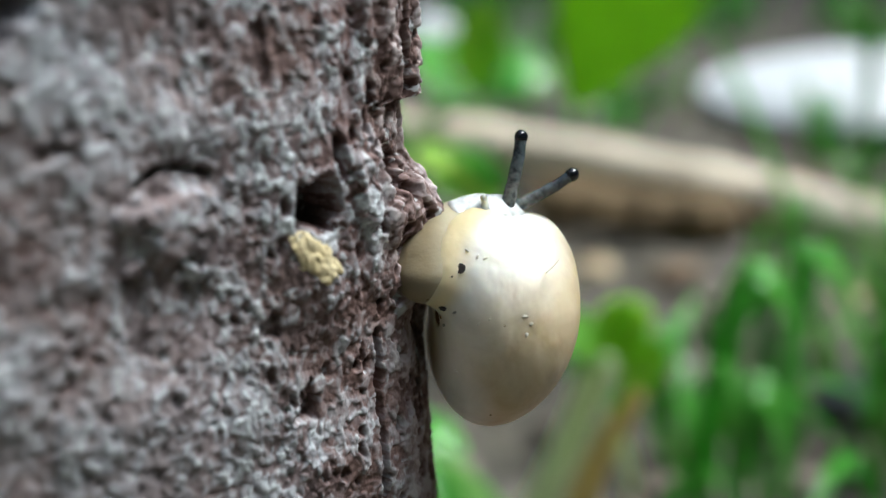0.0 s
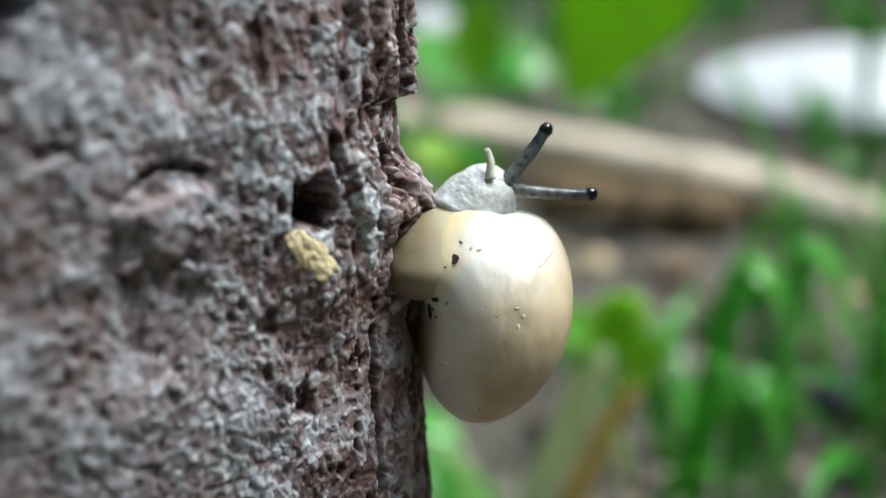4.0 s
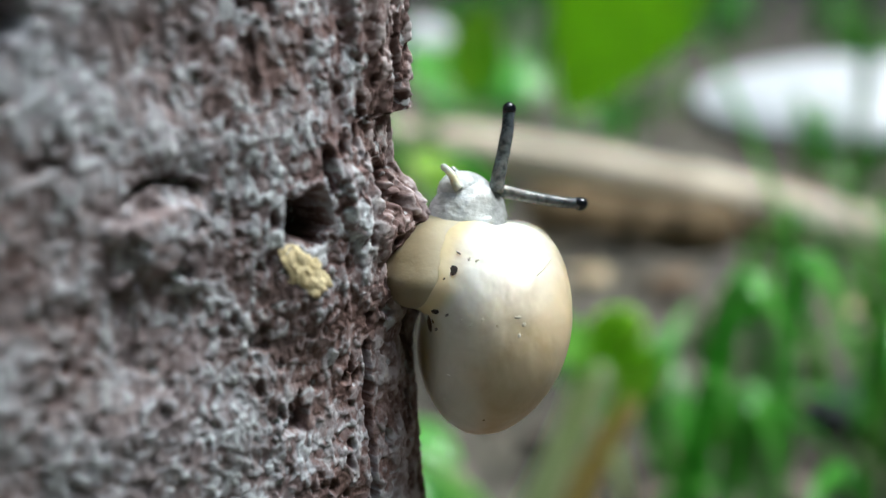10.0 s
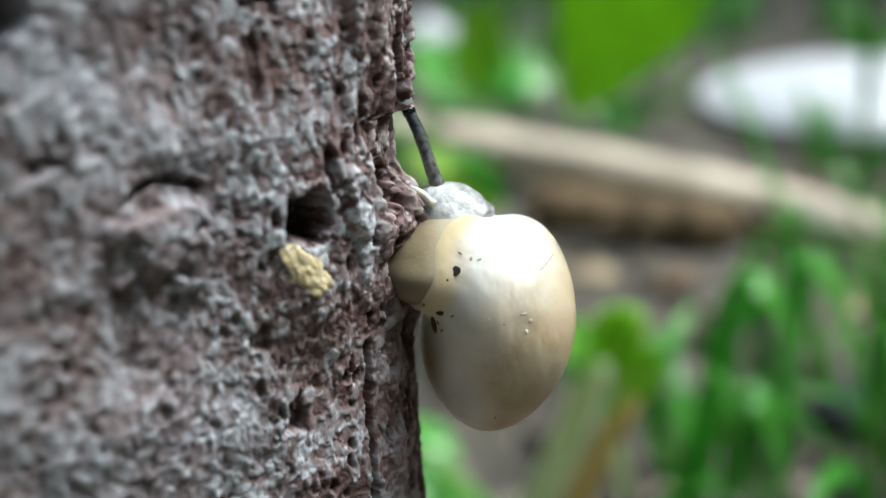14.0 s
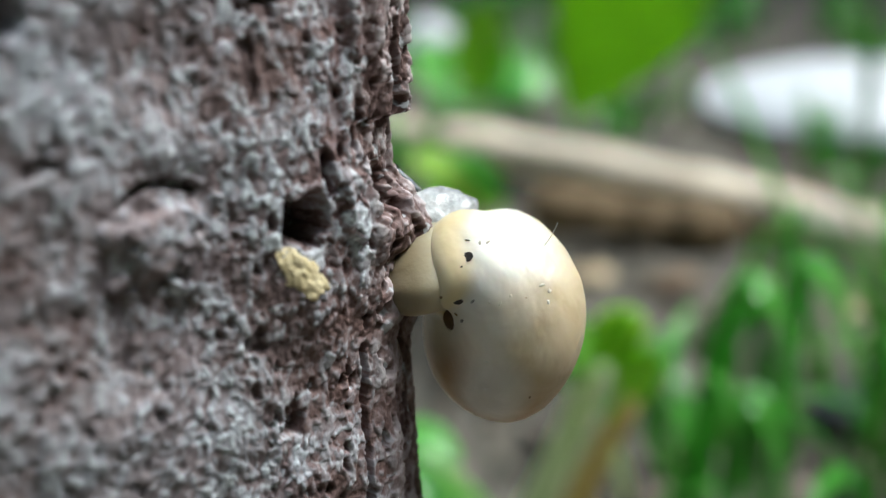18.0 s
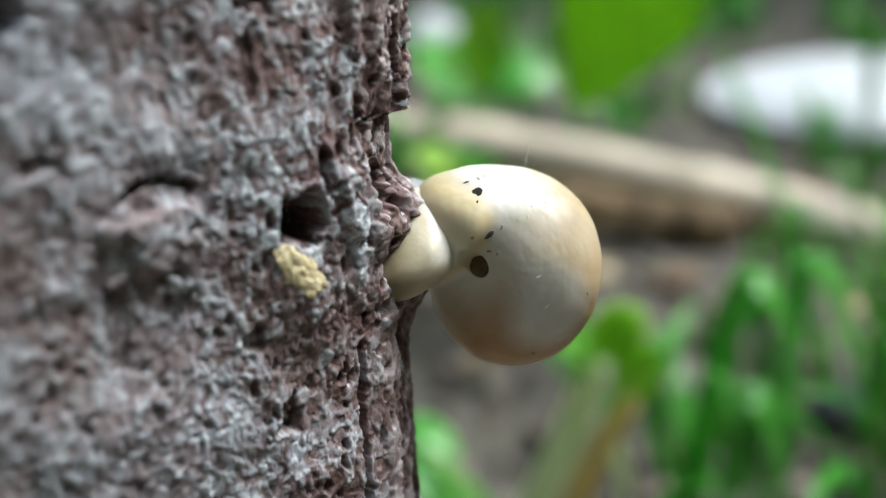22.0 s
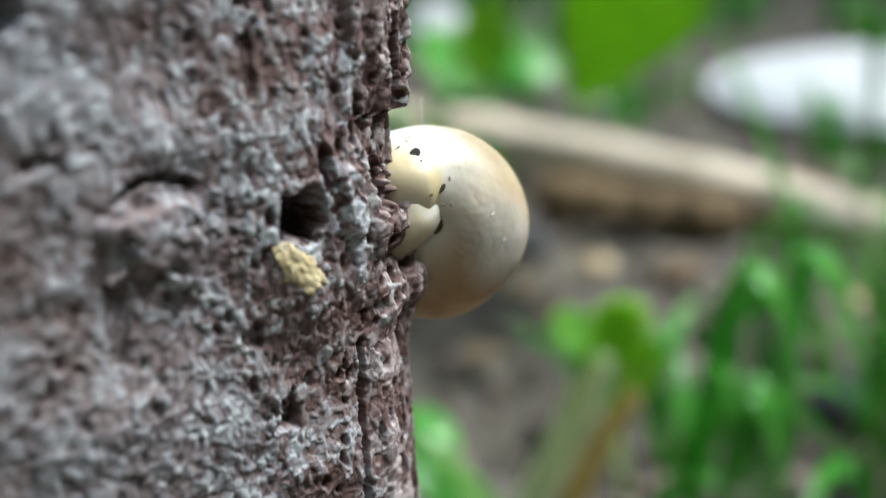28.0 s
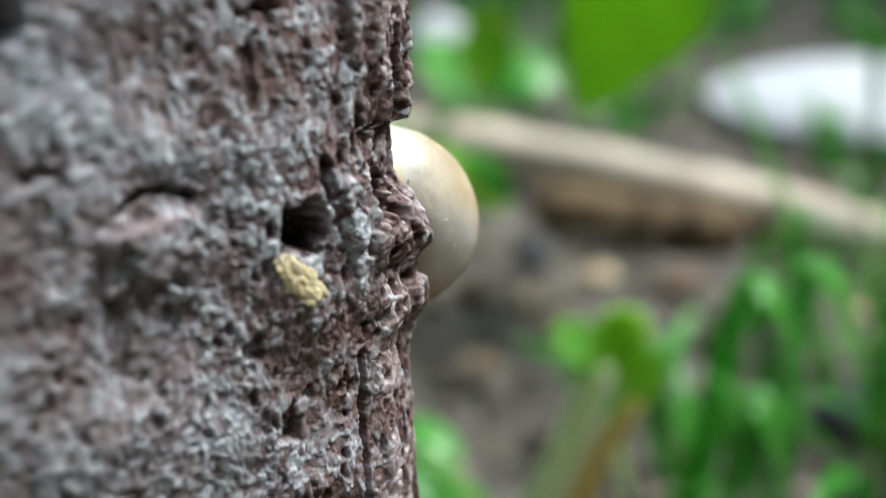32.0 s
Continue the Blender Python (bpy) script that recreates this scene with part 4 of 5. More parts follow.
def span_leaf(name, a, b, c, width, material, parent, point=0.8, fold=0.15, m=9, n=20):
    """A leaf or blade from a over b to c, its face towards the open side."""
    line = arc_points(a, b, c, n)
    s = np.linspace(0, 1, n)
    d = np.gradient(line, axis=0)
    d /= np.linalg.norm(d, axis=1, keepdims=True)
    side = np.cross(d, np.array((0.15, -0.62, 0.77)))
    side /= np.linalg.norm(side, axis=1, keepdims=True)
    nor = np.cross(side, d)
    if point > 0:
        w = width * 0.5 * (np.sin(math.pi * s ** 0.8) ** point + 0.02)
    else:
        w = width * 0.5 * np.clip((1.02 - s) / 0.4, 0.04, 1) * (0.7 + 0.3 * np.sin(math.pi * s))
    v = np.linspace(-1, 1, m)
    off = (w[:, None] * v)[..., None] * side[:, None, :] + (fold * w[:, None] * np.abs(v))[..., None] * nor[:, None, :]
    return mesh_part(name, sheet_mesh(name, line, off, 0.0003), material, parent)


def build_background():
    build_branch()
    build_shadow_log()
    build_lid()
    for x, y, r, mat, lab, cat in ((-0.0052, 0.818, (0.025, 0.020, 0.021), WHITE, "small white rounded stone on the soil", "stone"),
                                   (0.105, 0.243, (0.009, 0.008, 0.006), GREY_STONE, "dark bluish-grey pebble among grass", "pebble"),
                                   (0.0328, 0.3528, (0.0065, 0.0055, 0.0075), GREY_STONE, "dark grey pebble on the soil", "pebble"),
                                   (0.26, 0.48, (0.014, 0.011, 0.009), GREY_STONE, "dark grey pebble on the soil", "pebble")):
        ob = mesh_part(cat, stone_mesh(cat, r, int(x * 1000) % 17), mat)
        ob.location = (x, y, r[2] * 0.35)
        tagged(ob, lab, cat)
    rng = random.Random(4)
    for k, (x, y, sx, sy, mat) in enumerate(((0.0538, 0.3423, 0.0065, 0.006, CHIP), (0.0272, 0.3204, 0.0055, 0.0045, CHIP), (0.012, 0.326, 0.007, 0.005, RED_CHIP), (0.081, 0.338, 0.0105, 0.007, RED_CHIP),
                                             (0.060, 0.221, 0.005, 0.004, CHIP), (0.1, 0.25, 0.005, 0.004, CHIP), (0.035, 0.30, 0.006, 0.004, RED_CHIP), (0.012, 0.27, 0.006, 0.004, CHIP),
                                             (0.06, 0.29, 0.007, 0.004, RED_CHIP), (0.13, 0.31, 0.008, 0.005, CHIP), (0.16, 0.45, 0.012, 0.006, RED_CHIP), (0.05, 0.25, 0.006, 0.003, CHIP))):
        ob = mesh_part("bark_chip", stone_mesh("bark_chip", (sx, sy, 0.0025), k + 2, 0.18), mat)
        ob.matrix_world = pose(x, y, 0.001, rng.uniform(-8, 8), rng.uniform(-8, 8), rng.uniform(0, 180))
        tagged(ob, "pale dry bark chip on the soil" if mat is CHIP else "reddish-brown bark chip on the soil", "bark chip", "bark chips on the soil")
    # broad hanging leaf on an arching stem
    top = new("broad_leaf_plant")
    tagged(top, "tall weed with a broad bright green leaf hanging from its stem", "plant")
    mesh_part("stem", tube_mesh("stem", stalk_curve((0.16, 0.39, -0.004), (0.0524, 0.2700, 0.1201), (0.02, 0, 0.05)), np.linspace(0.0022, 0.0012, 14), 10), GRASS_DARK, top)
    span_leaf("leaf", (0.0554, 0.2700, 0.1234), (0.0556, 0.3100, 0.0927), (0.0477, 0.3600, 0.0509), 0.042, LEAF, top, 0.85)
    # seedling with rounded leaves
    top = new("seedling")
    tagged(top, "young seedling with rounded bright green leaves on pale stems", "seedling")
    mesh_part("stem", tube_mesh("stem", stalk_curve((0.0204, 0.1989, -0.0030), (0.0339, 0.2000, 0.0357), (0.001, 0, 0)), np.linspace(0.0040, 0.0032, 14), 12), STEM, top)
    mesh_part("stem", tube_mesh("stem", stalk_curve((0.0292, 0.1989, -0.0030), (0.0420, 0.2000, 0.0272), (-0.001, 0, 0)), np.linspace(0.0028, 0.0020, 14), 10), DRY_STEM, top, "dry ochre-brown stem")
    span_leaf("leaf", (0.0333, 0.2000, 0.0344), (0.0283, 0.1950, 0.0411), (0.0222, 0.1920, 0.0461), 0.0120, YOUNG, top, 0.6)
    span_leaf("leaf", (0.0334, 0.1990, 0.0349), (0.0325, 0.1940, 0.0440), (0.0327, 0.1900, 0.0500), 0.0170, LIME, top, 0.6)
    span_leaf("leaf", (0.0345, 0.2000, 0.0337), (0.0398, 0.2000, 0.0426), (0.0434, 0.1980, 0.0435), 0.0150, LIME, top, 0.6)
    span_leaf("leaf", (0.0397, 0.2000, 0.0259), (0.0428, 0.2000, 0.0324), (0.0458, 0.2000, 0.0388), 0.0085, LIME, top, 0.6)
    # low broad leaves near the rock's foot
    top = new("low_weed")
    tagged(top, "low weed with broad light green leaves on the soil", "weed")
    span_leaf("leaf", (-0.0101, 0.2000, 0.0104), (0.0076, 0.1900, 0.0128), (0.0158, 0.1800, -0.0018), 0.0090, YOUNG, top, 0.5)
    span_leaf("leaf", (-0.0107, 0.1900, 0.0167), (-0.0004, 0.1850, 0.0183), (0.0062, 0.1800, 0.0048), 0.0080, GRASS_DARK, top, 0.6)
    span_leaf("leaf", (-0.0082, 0.2150, 0.0083), (-0.0018, 0.2150, 0.0126), (0.0058, 0.2100, 0.0054), 0.0080, GRASS, top, 0.6)
    span_leaf("leaf", (-0.0114, 0.2000, 0.0028), (-0.0173, 0.2000, 0.0110), (-0.0222, 0.2000, 0.0056), 0.0100, LEAF, top, 0.6)
    # arching grass beside it
    top = new("grass_clump")
    tagged(top, "clump of broad arching bright green grass blades", "grass", "grass clumps on the soil")
    span_leaf("blade", (0.0563, 0.2000, -0.0038), (0.0565, 0.1950, 0.0874), (0.0719, 0.1900, 0.0361), 0.0072, GRASS, top, 0)
    span_leaf("blade", (0.0621, 0.1950, -0.0004), (0.0599, 0.1900, 0.0610), (0.0717, 0.1850, 0.0063), 0.0068, GRASS, top, 0)
    span_leaf("blade", (0.0760, 0.2050, -0.0064), (0.0675, 0.2050, 0.1073), (0.0949, 0.2000, 0.0111), 0.0064, GRASS, top, 0)
    span_leaf("blade", (0.0578, 0.2100, -0.0104), (0.0459, 0.2120, 0.0183), (0.0494, 0.2150, 0.0306), 0.0045, GRASS_DARK, top, 0)
    span_leaf("blade", (0.1017, 0.2400, 0.0035), (0.0835, 0.2500, 0.0666), (0.0613, 0.2700, 0.1029), 0.0023, GRASS, top, 0)
    span_leaf("blade", (0.0772, 0.2250, -0.0205), (0.0796, 0.2300, 0.0352), (0.0716, 0.2350, 0.0502), 0.0050, GRASS_DARK, top, 0)
    span_leaf("blade", (0.0883, 0.2250, -0.0205), (0.0787, 0.2300, 0.0492), (0.0847, 0.2350, 0.0611), 0.0050, GRASS, top, 0)
    span_leaf("blade", (0.0698, 0.2150, -0.0138), (0.0599, 0.2200, 0.0527), (0.0781, 0.2250, 0.0582), 0.0041, YOUNG, top, 0)
    span_leaf("blade", (0.0501, 0.2050, -0.0071), (0.0536, 0.2000, 0.0138), (0.0637, 0.1900, 0.0063), 0.0041, GRASS, top, 0)
    span_leaf("blade", (0.0940, 0.2000, -0.0038), (0.0940, 0.2000, 0.0219), (0.0947, 0.2000, 0.0376), 0.0045, YOUNG, top, 0)
    span_leaf("blade", (0.0449, 0.2100, -0.0104), (0.0410, 0.2100, 0.0109), (0.0383, 0.2100, 0.0137), 0.0038, STEM, top, 0)
    span_leaf("blade", (0.0646, 0.2200, -0.0171), (0.0666, 0.2250, 0.0203), (0.0612, 0.2300, 0.0352), 0.0041, GRASS_DARK, top, 0)
    span_leaf("blade", (0.0843, 0.2500, -0.0372), (0.0852, 0.2600, 0.0261), (0.0921, 0.2700, 0.0446), 0.0045, YOUNG, top, 0)
    span_leaf("blade", (0.0765, 0.2450, -0.0339), (0.0736, 0.2500, 0.0270), (0.0818, 0.2550, 0.0449), 0.0043, YOUNG, top, 0)
    span_leaf("blade", (0.0676, 0.1900, 0.0029), (0.0576, 0.1880, 0.0407), (0.0528, 0.1860, 0.0393), 0.0045, GRASS, top, 0)
    span_leaf("blade", (0.0781, 0.1900, 0.0029), (0.0806, 0.1880, 0.0233), (0.0894, 0.1860, 0.0116), 0.0047, GRASS, top, 0)
    # leafy weeds beside the branch
    top = new("leafy_weed")
    tagged(top, "small leafy weed growing beside a pale branch", "weed", "leafy weeds by the branch")
    span_leaf("leaf", (0.0240, 0.3600, 0.0193), (0.0090, 0.3600, 0.0326), (-0.0095, 0.3550, 0.0375), 0.0180, LEAF, top, 0.6)
    span_leaf("leaf", (0.0230, 0.3600, 0.0203), (0.0168, 0.3600, 0.0366), (0.0031, 0.3550, 0.0399), 0.0100, GRASS_DARK, top, 0.6)
    span_leaf("leaf", (0.0211, 0.3600, 0.0193), (0.0070, 0.3550, 0.0259), (-0.0046, 0.3500, 0.0274), 0.0120, GRASS, top, 0.6)
    top = new("leafy_weed")
    tagged(top, "yellow-green leafy weed growing behind a branch", "weed", "leafy weeds by the branch")
    span_leaf("leaf", (0.0275, 0.6000, 0.0105), (0.0208, 0.6000, 0.0359), (0.0297, 0.6000, 0.0636), 0.0330, LIME, top, 0.6)
    span_leaf("leaf", (0.0259, 0.6000, 0.0105), (0.0051, 0.6000, 0.0202), (-0.0138, 0.6000, 0.0391), 0.0400, GRASS, top, 0.6)
    span_leaf("leaf", (0.0291, 0.6000, 0.0105), (0.0462, 0.6000, 0.0265), (0.0656, 0.6000, 0.0170), 0.0350, GRASS, top, 0.6)
    spots = ((0.045, 0.222, 7, 0.04, 0.0045), (0.12, 0.25, 9, 0.07, 0.005), (0.15, 0.28, 9, 0.08, 0.005), (0.105, 0.205, 8, 0.07, 0.005), (-0.01, 0.46, 10, 0.05, 0.005), (0.03, 0.50, 9, 0.04, 0.004),
             (0.02, 0.65, 14, 0.05, 0.006), (0.05, 0.68, 12, 0.06, 0.006), (0.09, 0.56, 14, 0.045, 0.005), (0.12, 0.58, 12, 0.05, 0.005), (0.07, 0.62, 10, 0.05, 0.005), (0.19, 0.47, 12, 0.05, 0.005),
             (0.17, 0.38, 8, 0.04, 0.0045), (0.10, 0.80, 14, 0.07, 0.007), (0.16, 0.85, 14, 0.08, 0.007), (0.04, 0.92, 14, 0.07, 0.008), (0.24, 0.9, 14, 0.09, 0.008),
             (0.31, 0.75, 14, 0.08, 0.007), (0.35, 0.95, 14, 0.09, 0.008), (-0.03, 0.85, 12, 0.08, 0.008), (0.10, 1.1, 16, 0.1, 0.01), (0.3, 1.15, 16, 0.1, 0.01))
    for k, (x, y, c, h, w) in enumerate(spots):
        grass_clump(x, y, c, h, w, k, (GRASS, YOUNG, GRASS, GRASS_DARK)[k % 4], "tuft of green grass on the soil", 0.012 + 0.02 * y)


build_background()


# ---- what moves ----
def motions():
    shell, foot, neck, head, t1, t2, small, small2 = SNAIL_PARTS

    def key(ob, rows):
        walk(ob, [(t, pose(x, y, z, rx, ry, rz)) for t, x, y, z, rx, ry, rz in rows])

    key(shell, [
        (0, 0.00502, -0.00387, -0.00208, 20.01, 9.54, -7.00),
        (1, 0.00507, -0.00400, -0.00144, 18.35, 6.92, -8.64),
        (2, 0.00497, -0.00393, -0.00139, 17.68, 6.95, -9.08),
        (3, 0.00486, -0.00386, -0.00136, 16.72, 8.29, -9.70),
        (3.5, 0.00484, -0.00388, -0.00148, 16.33, 8.84, -9.47),
        (5.5, 0.00504, -0.00383, -0.00152, 14.93, 8.54, -8.97),
        (6, 0.00505, -0.00381, -0.00162, 14.79, 8.81, -8.87),
        (7, 0.00507, -0.00370, -0.00163, 14.96, 9.05, -8.48),
        (8, 0.00508, -0.00364, -0.00177, 15.68, 9.36, -8.18),
        (9, 0.00519, -0.00375, -0.00171, 14.63, 8.69, -8.31),
        (10, 0.00520, -0.00357, -0.00171, 15.53, 9.55, -7.12),
        (11, 0.00521, -0.00336, -0.00167, 16.47, 10.39, -6.06),
        (12, 0.00524, -0.00341, -0.00160, 16.29, 11.43, -5.59),
        (13, 0.00527, -0.00348, -0.00182, 15.74, 11.24, -5.47),
        (14, 0.00532, -0.00327, -0.00172, 16.75, 11.89, -2.93),
        (14.5, 0.00531, -0.00325, -0.00179, 16.03, 12.76, -1.39),
        (16.5, 0.00553, -0.00304, -0.00207, 13.67, 15.78, 0.55),
        (17, 0.00557, -0.00313, -0.00239, 10.71, 18.09, 1.45),
        (18, 0.00596, -0.00262, -0.00262, 7.65, 21.98, 4.62),
        (19, 0.00634, -0.00181, -0.00238, 4.06, 27.59, 9.22),
        (20, 0.00649, -0.00087, -0.00284, 1.12, 38.94, 16.30),
        (21, 0.00653, -0.00015, -0.00339, -3.83, 43.29, 17.90),
        (22, 0.00646, 0.00083, -0.00395, -4.00, 46.38, 23.75),
        (23, 0.00568, 0.00166, -0.00398, -1.55, 54.86, 32.28),
        (24, 0.00499, 0.00226, -0.00420, -0.61, 59.32, 38.26),
        (25, 0.00419, 0.00271, -0.00437, 6.97, 63.04, 48.79),
        (25.5, 0.00347, 0.00279, -0.00453, 18.11, 66.04, 59.21),
        (27.5, 0.00173, 0.00333, -0.00529, 26.55, 67.33, 67.92),
        (28, 0.00111, 0.00342, -0.00547, 34.71, 67.67, 76.24),
        (29, 0.00013, 0.00363, -0.00595, 39.02, 67.95, 78.86),
        (30, -0.00074, 0.00400, -0.00665, 44.56, 67.64, 83.37),
        (31, -0.00155, 0.00417, -0.00705, 47.12, 66.16, 84.02),
        (32, -0.00238, 0.00435, -0.00710, 48.15, 66.83, 83.24),
    ])
    key(foot, [
        (0, 0.00259, 0.00085, -0.00142, 0, 0, 0.0),
        (1, 0.00272, 0.00073, -0.00075, 0, 0, 0.0),
        (2, 0.00270, 0.00081, -0.00067, 0, 0, 0.0),
        (3, 0.00267, 0.00089, -0.00061, 0, 0, 0.0),
        (3.5, 0.00261, 0.00090, -0.00075, 0, 0, 0.0),
        (5.5, 0.00266, 0.00108, -0.00089, 0, 0, 0.0),
        (6, 0.00263, 0.00113, -0.00102, 0, 0, 0.0),
        (7, 0.00257, 0.00131, -0.00108, 0, 0, 0.0),
        (8, 0.00259, 0.00134, -0.00121, 0, 0, 0.0),
        (9, 0.00270, 0.00120, -0.00115, 0, 0, 0.0),
        (10, 0.00271, 0.00135, -0.00114, 0, 0, 0.0),
        (11, 0.00272, 0.00153, -0.00109, 0, 0, 0.0),
        (12, 0.00275, 0.00145, -0.00102, 0, 0, 0.0),
        (13, 0.00278, 0.00135, -0.00123, 0, 0, 0.0),
        (14, 0.00289, 0.00156, -0.00117, 0, 0, 0.0),
        (14.5, 0.00291, 0.00158, -0.00126, 0, 0, 0.0),
        (16.5, 0.00325, 0.00149, -0.00203, 0, 0, 0.0),
        (18, 0.00240, 0.00130, -0.00210, 0, 0, 7.0),
        (19, 0.00160, 0.00150, -0.00235, 0, 0, 11.0),
        (20, 0.00098, 0.00169, -0.00260, 0, 0, 14.0),
        (21, 0.00084, 0.00190, -0.00225, 0, 0, 17.0),
        (22, 0.00065, 0.00237, -0.00235, 0, 0, 20.0),
        (23, 0.00040, 0.00258, -0.00250, 0, 0, 22.7),
        (24, 0.00036, 0.00283, -0.00265, 0, 0, 24.7),
        (25, 0.00022, 0.00344, -0.00280, 0, 0, 26.0),
        (28, -0.00041, 0.00474, -0.00330, 0, 0, 28.0),
        (29, -0.00071, 0.00506, -0.00380, 0, 0, 28.0),
        (30.5, -0.00119, 0.00543, -0.00440, 0, 0, 28.0),
        (32, -0.00234, 0.00545, -0.00520, 0, 0, 28.0),
    ])
    key(neck, [
        (0, 0.00237, 0.00100, -0.00148, 0, 0, -62.0),
        (1, 0.00253, 0.00093, -0.00088, 0, 0, -54.0),
        (2, 0.00275, 0.00140, -0.00081, 0, 0, -44.0),
        (3, 0.00282, 0.00155, -0.00078, 0, 0, -36.0),
        (3.5, 0.00284, 0.00179, -0.00089, 0, 0, -34.0),
        (5.5, 0.00311, 0.00190, -0.00098, 0, 0, -16.0),
        (6, 0.00313, 0.00201, -0.00110, 0, 0, -14.0),
        (7, 0.00313, 0.00213, -0.00114, 0, 0, -14.0),
        (8, 0.00322, 0.00220, -0.00124, 0, 0, -12.0),
        (9, 0.00324, 0.00187, -0.00120, 0, 0, -10.0),
        (10, 0.00341, 0.00191, -0.00117, 0, 0, -4.0),
        (11, 0.00349, 0.00174, -0.00113, 0, 0, 6.0),
        (12, 0.00379, 0.00165, -0.00110, 0, 0, 24.0),
        (13, 0.00385, 0.00194, -0.00127, 0, 0, 34.0),
        (14, 0.00358, 0.00194, -0.00122, 0, 0, 40.0),
        (14.5, 0.00350, 0.00199, -0.00132, 0, 0, 42.0),
        (16.5, 0.00372, 0.00195, -0.00144, 0, 0, 50.0),
        (17, 0.00361, 0.00217, -0.00191, 0, 0, 54.0),
        (18, 0.00343, 0.00238, -0.00268, 0, 0, 58.0),
        (19, 0.00330, 0.00257, -0.00317, 0, 0, 60.0),
        (20, 0.00300, 0.00260, -0.00391, 0, 0, 60.0),
        (21, 0.00239, 0.00267, -0.00448, 0, 0, 60.0),
        (22, 0.00146, 0.00298, -0.00556, 0, 0, 60.0),
        (24, 0.00009, 0.00320, -0.00791, 0, 0, 60.0),
        (32, -0.00124, 0.00395, -0.01121, 0, 0, 60.0),
    ])
    key(head, [
        (0, 0.00520, 0.00250, -0.00148, 0, 0, -37.2),
        (1, 0.00511, 0.00281, -0.00088, 0, 0, -32.4),
        (2, 0.00497, 0.00370, -0.00081, 0, 0, -26.4),
        (3, 0.00470, 0.00413, -0.00078, 0, 0, -21.6),
        (3.5, 0.00463, 0.00444, -0.00089, 0, 0, -20.4),
        (5.5, 0.00349, 0.00508, -0.00078, 0, 0, -9.6),
        (6, 0.00340, 0.00521, -0.00090, 0, 0, -8.4),
        (7, 0.00340, 0.00533, -0.00094, 0, 0, -8.4),
        (8, 0.00339, 0.00543, -0.00104, 0, 0, -7.2),
        (9, 0.00330, 0.00512, -0.00100, 0, 0, -6.0),
        (10, 0.00313, 0.00521, -0.00097, 0, 0, -2.4),
        (11, 0.00316, 0.00492, -0.00113, 0, 0, 3.6),
        (12, 0.00249, 0.00457, -0.00110, 0, 0, 14.4),
        (13, 0.00206, 0.00459, -0.00127, 0, 0, 20.4),
        (14, 0.00152, 0.00439, -0.00122, 0, 0, 24.0),
        (14.5, 0.00136, 0.00437, -0.00132, 0, 0, 25.2),
        (16.5, 0.00127, 0.00400, -0.00144, 0, 0, 30.0),
        (17, 0.00102, 0.00405, -0.00191, 0, 0, 32.4),
        (18, 0.00071, 0.00407, -0.00268, 0, 0, 34.8),
        (19, 0.00053, 0.00417, -0.00317, 0, 0, 36.0),
        (20, 0.00023, 0.00420, -0.00391, 0, 0, 36.0),
        (21, -0.00038, 0.00427, -0.00448, 0, 0, 36.0),
        (22, -0.00131, 0.00458, -0.00556, 0, 0, 36.0),
        (24, -0.00268, 0.00480, -0.00791, 0, 0, 36.0),
        (32, -0.00401, 0.00555, -0.01121, 0, 0, 36.0),
    ])
    key(t1, [
        (0, 0.00634, 0.00789, -0.00081, 0, 0, -10.7),
        (1, 0.00670, 0.00781, -0.00029, 0, 0, -19.7),
        (2, 0.00732, 0.00775, -0.00022, 0, 0, -25.3),
        (3, 0.00847, 0.00773, -0.00020, 0, 0, -38.6),
        (3.5, 0.00837, 0.00793, -0.00028, 0, 0, -38.5),
        (5.5, 0.00800, 0.00879, -0.00033, 0, 0, -31.2),
        (6, 0.00843, 0.00848, -0.00043, 0, 0, -38.4),
        (7, 0.00898, 0.00838, -0.00045, 0, 0, -50.6),
        (8, 0.00723, 0.01010, -0.00051, 0, 0, -21.5),
        (8.5, 0.00664, 0.01034, -0.00051, 0, 0, -14.5),
        (9, 0.00603, 0.01059, -0.00050, 0, 0, -3.5),
        (10, 0.00621, 0.01052, -0.00044, 0, 0, -8.3),
        (11, 0.00490, 0.01077, -0.00041, 0, 0, -2.9),
        (11.5, 0.00346, 0.01061, -0.00039, 0, 0, 8.1),
        (12, 0.00202, 0.01007, -0.00043, 0, 0, 19.3),
        (13, 0.00105, 0.00955, -0.00056, 0, 0, 18.2),
        (13.5, 0.00060, 0.01015, -0.00074, 0, 0, 13.9),
        (14, -0.00039, 0.01040, -0.00082, 0, 0, 22.7),
        (14.5, -0.00072, 0.01035, -0.00109, 0, 0, 21.7),
        (16.5, -0.00105, 0.00780, -0.00159, 0, 0, 38.4),
        (17, -0.00106, 0.00769, -0.00190, 0, 0, 39.0),
        (18, -0.00132, 0.00698, -0.00267, 0, 0, 45.4),
        (20, -0.00158, 0.00601, -0.00402, 0, 0, 55.1),
        (24, -0.00361, 0.00558, -0.00721, 0, 0, 53.9),
        (32, -0.00478, 0.00617, -0.00990, 0, 0, 54.1),
    ])
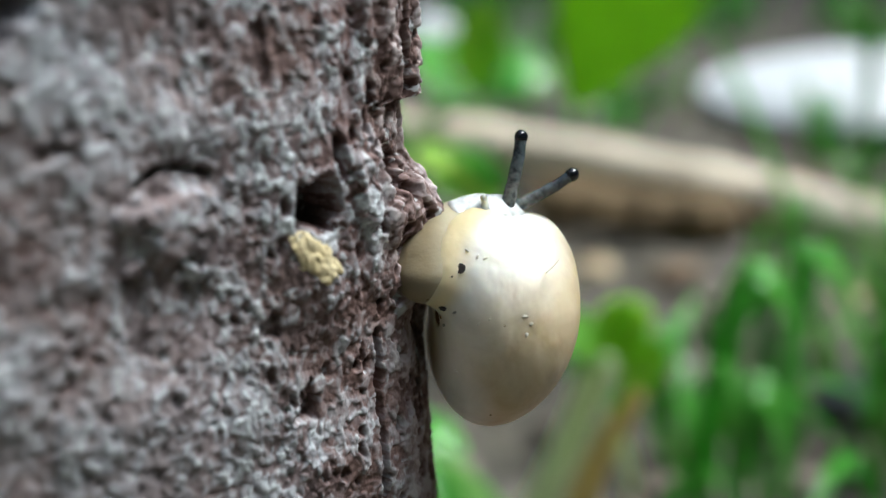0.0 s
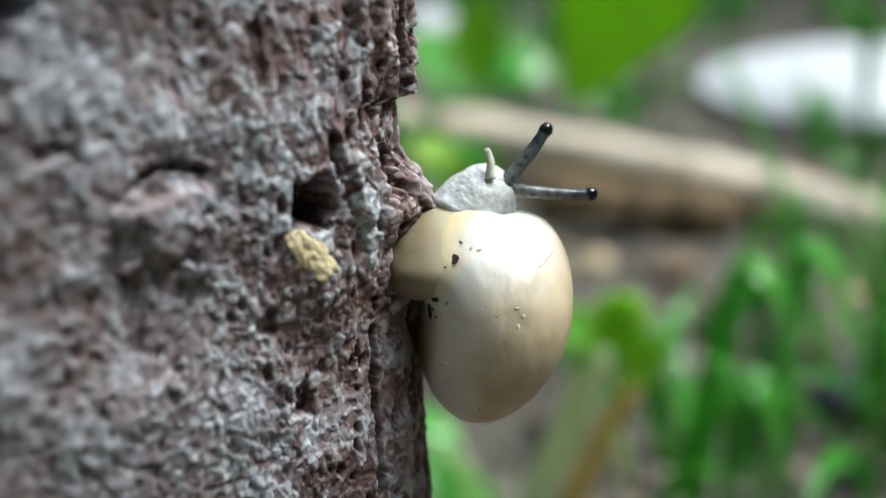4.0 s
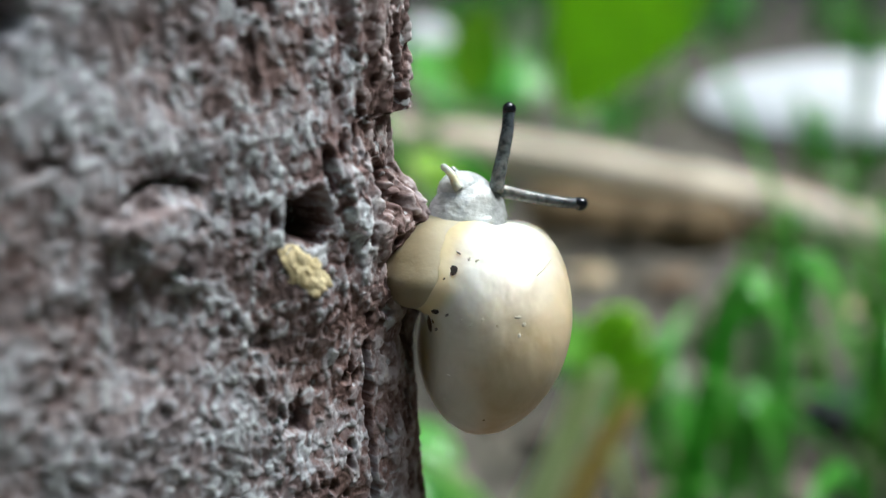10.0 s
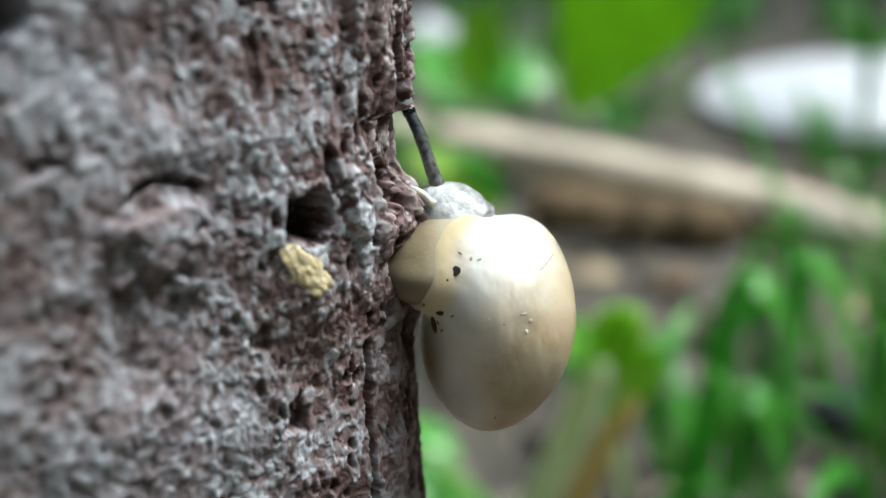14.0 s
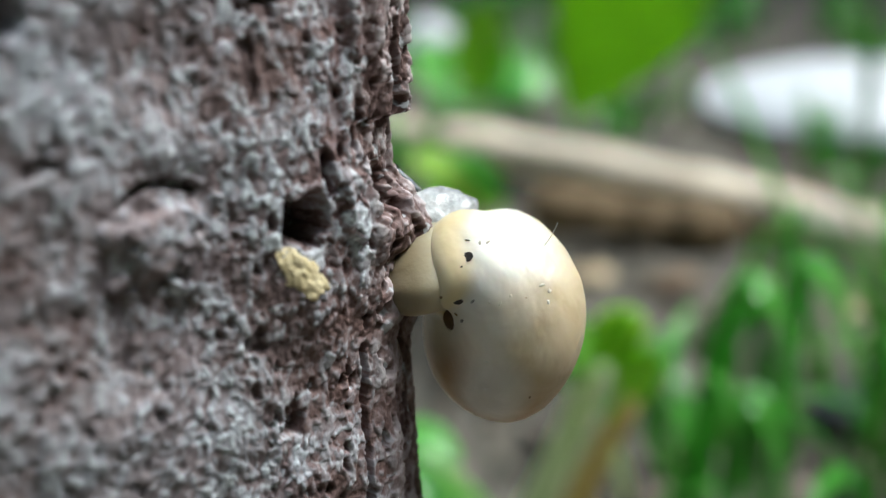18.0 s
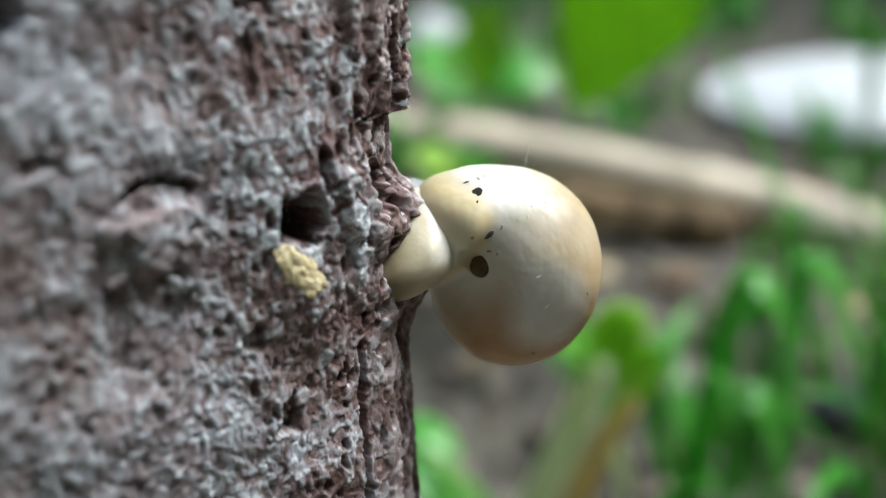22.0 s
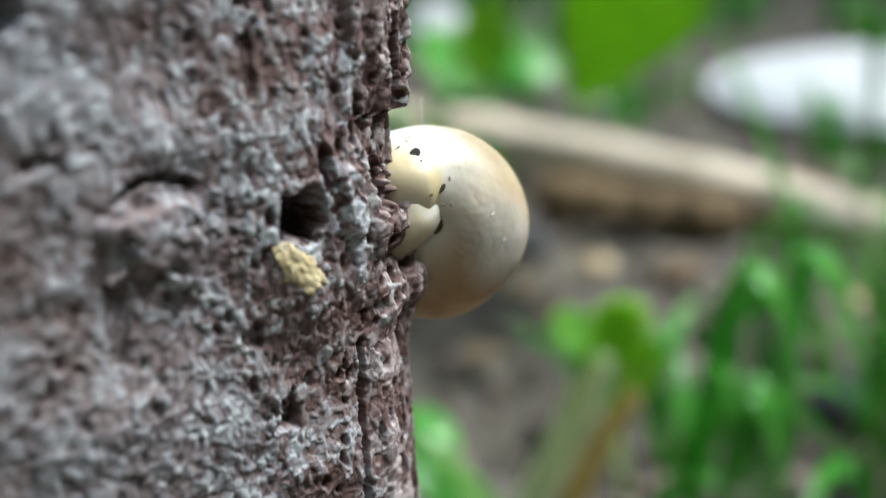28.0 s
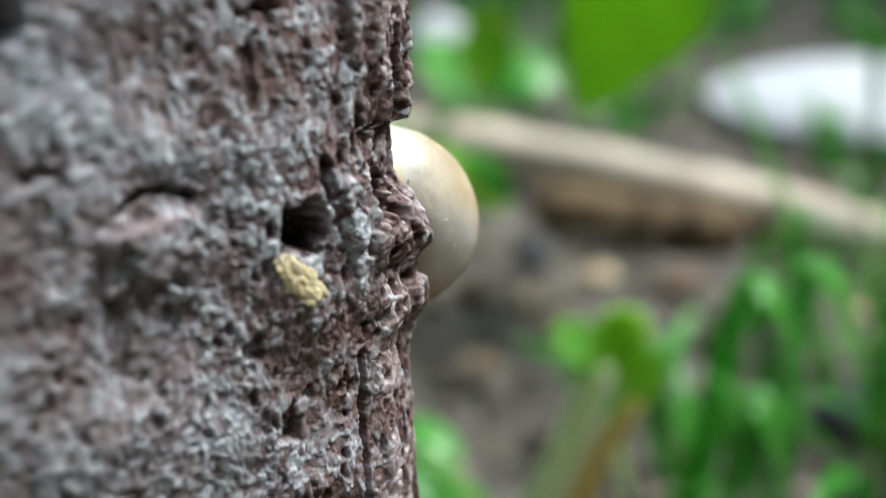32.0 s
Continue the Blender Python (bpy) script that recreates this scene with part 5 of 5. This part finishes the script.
    key(t2, [
        (0, 0.00970, 0.00550, -0.00151, 0, 0, -60.0),
        (1, 0.01063, 0.00448, -0.00094, 0, 0, -76.3),
        (2, 0.01103, 0.00354, -0.00085, 0, 0, -91.7),
        (3, 0.01128, 0.00351, -0.00081, 0, 0, -94.0),
        (3.5, 0.01129, 0.00383, -0.00092, 0, 0, -93.0),
        (5.5, 0.01000, 0.00503, -0.00101, 0, 0, -89.5),
        (6, 0.00938, 0.00573, -0.00112, 0, 0, -83.0),
        (6.5, 0.00904, 0.00596, -0.00120, 0, 0, -78.8),
        (7, 0.00869, 0.00600, -0.00115, 0, 0, -82.1),
        (7.5, 0.00918, 0.00589, -0.00127, 0, 0, -82.8),
        (8, 0.01072, 0.00485, -0.00121, 0, 0, -97.3),
        (8.5, 0.01151, 0.00407, -0.00124, 0, 0, -100.4),
        (9, 0.01185, 0.00407, -0.00120, 0, 0, -98.1),
        (9.5, 0.01180, 0.00414, -0.00117, 0, 0, -99.6),
        (10, 0.01090, 0.00447, -0.00116, 0, 0, -98.2),
        (10.5, 0.00898, 0.00516, -0.00106, 0, 0, -88.2),
        (11, 0.00735, 0.00524, -0.00112, 0, 0, -85.3),
        (11.5, 0.00591, 0.00486, -0.00108, 0, 0, -83.8),
        (12, 0.00485, 0.00432, -0.00110, 0, 0, -85.7),
        (14, 0.00354, 0.00415, -0.00122, 0, 0, -85.9),
        (18, 0.00153, 0.00408, -0.00238, 0, 0, -85.8),
        (22, -0.00039, 0.00426, -0.00626, 0, 0, -85.6),
        (24, -0.00145, 0.00413, -0.00811, 0, 0, -85.9),
        (32, -0.00301, 0.00493, -0.01141, 0, 0, -84.5),
    ])
    key(small, [
        (0, 0.00389, 0.00395, 0.00021, 0, 0, -0.3),
        (1, 0.00441, 0.00426, 0.00077, 0, 0, -0.0),
        (2, 0.00463, 0.00535, 0.00082, 0, 0, 6.4),
        (3, 0.00480, 0.00621, 0.00083, 0, 0, 5.5),
        (3.5, 0.00471, 0.00652, 0.00074, 0, 0, 7.1),
        (5.5, 0.00359, 0.00737, 0.00068, 0, 0, 18.9),
        (6, 0.00373, 0.00773, 0.00057, 0, 0, 15.4),
        (7, 0.00341, 0.00820, 0.00055, 0, 0, 14.1),
        (8, 0.00251, 0.00780, 0.00047, 0, 0, 22.5),
        (9, 0.00233, 0.00693, 0.00050, 0, 0, 30.0),
        (10, 0.00204, 0.00671, 0.00054, 0, 0, 37.7),
        (11, 0.00072, 0.00685, 0.00057, 0, 0, 39.0),
        (11.5, 0.00042, 0.00612, 0.00060, 0, 0, 48.2),
        (12, 0.00039, 0.00538, 0.00058, 0, 0, 55.9),
        (14, -0.00007, 0.00532, 0.00048, 0, 0, 56.0),
        (18, -0.00051, 0.00509, -0.00207, 0, 0, 59.4),
        (24, -0.00171, 0.00447, -0.00901, 0, 0, 65.2),
        (32, -0.00304, 0.00524, -0.01171, 0, 0, 63.5),
    ])
    key(small2, [
        (0, 0.00451, 0.00292, -0.00099, 0, 0, -0.3),
        (1, 0.00504, 0.00322, -0.00041, 0, 0, -0.0),
        (2, 0.00527, 0.00433, -0.00036, 0, 0, 13.1),
        (3, 0.00544, 0.00520, -0.00035, 0, 0, 13.0),
        (3.5, 0.00534, 0.00552, -0.00044, 0, 0, 15.9),
        (5.5, 0.00421, 0.00639, -0.00051, 0, 0, 42.2),
        (6, 0.00435, 0.00676, -0.00063, 0, 0, 36.0),
        (7, 0.00403, 0.00724, -0.00065, 0, 0, 35.0),
        (8, 0.00311, 0.00776, -0.00073, 0, 0, 17.9),
        (9, 0.00292, 0.00688, -0.00070, 0, 0, 23.8),
        (10, 0.00263, 0.00666, -0.00066, 0, 0, 29.5),
        (11, 0.00128, 0.00680, -0.00063, 0, 0, 31.8),
        (11.5, 0.00098, 0.00511, -0.00059, 0, 0, 90.2),
        (12, 0.00095, 0.00436, -0.00061, 0, 0, 98.0),
        (14, 0.00048, 0.00430, -0.00072, 0, 0, 98.0),
        (18, 0.00006, 0.00403, -0.00328, 0, 0, 97.3),
        (24, -0.00110, 0.00328, -0.01020, 0, 0, 104.3),
        (32, -0.00242, 0.00401, -0.01291, 0, 0, 102.2),
    ])


motions()
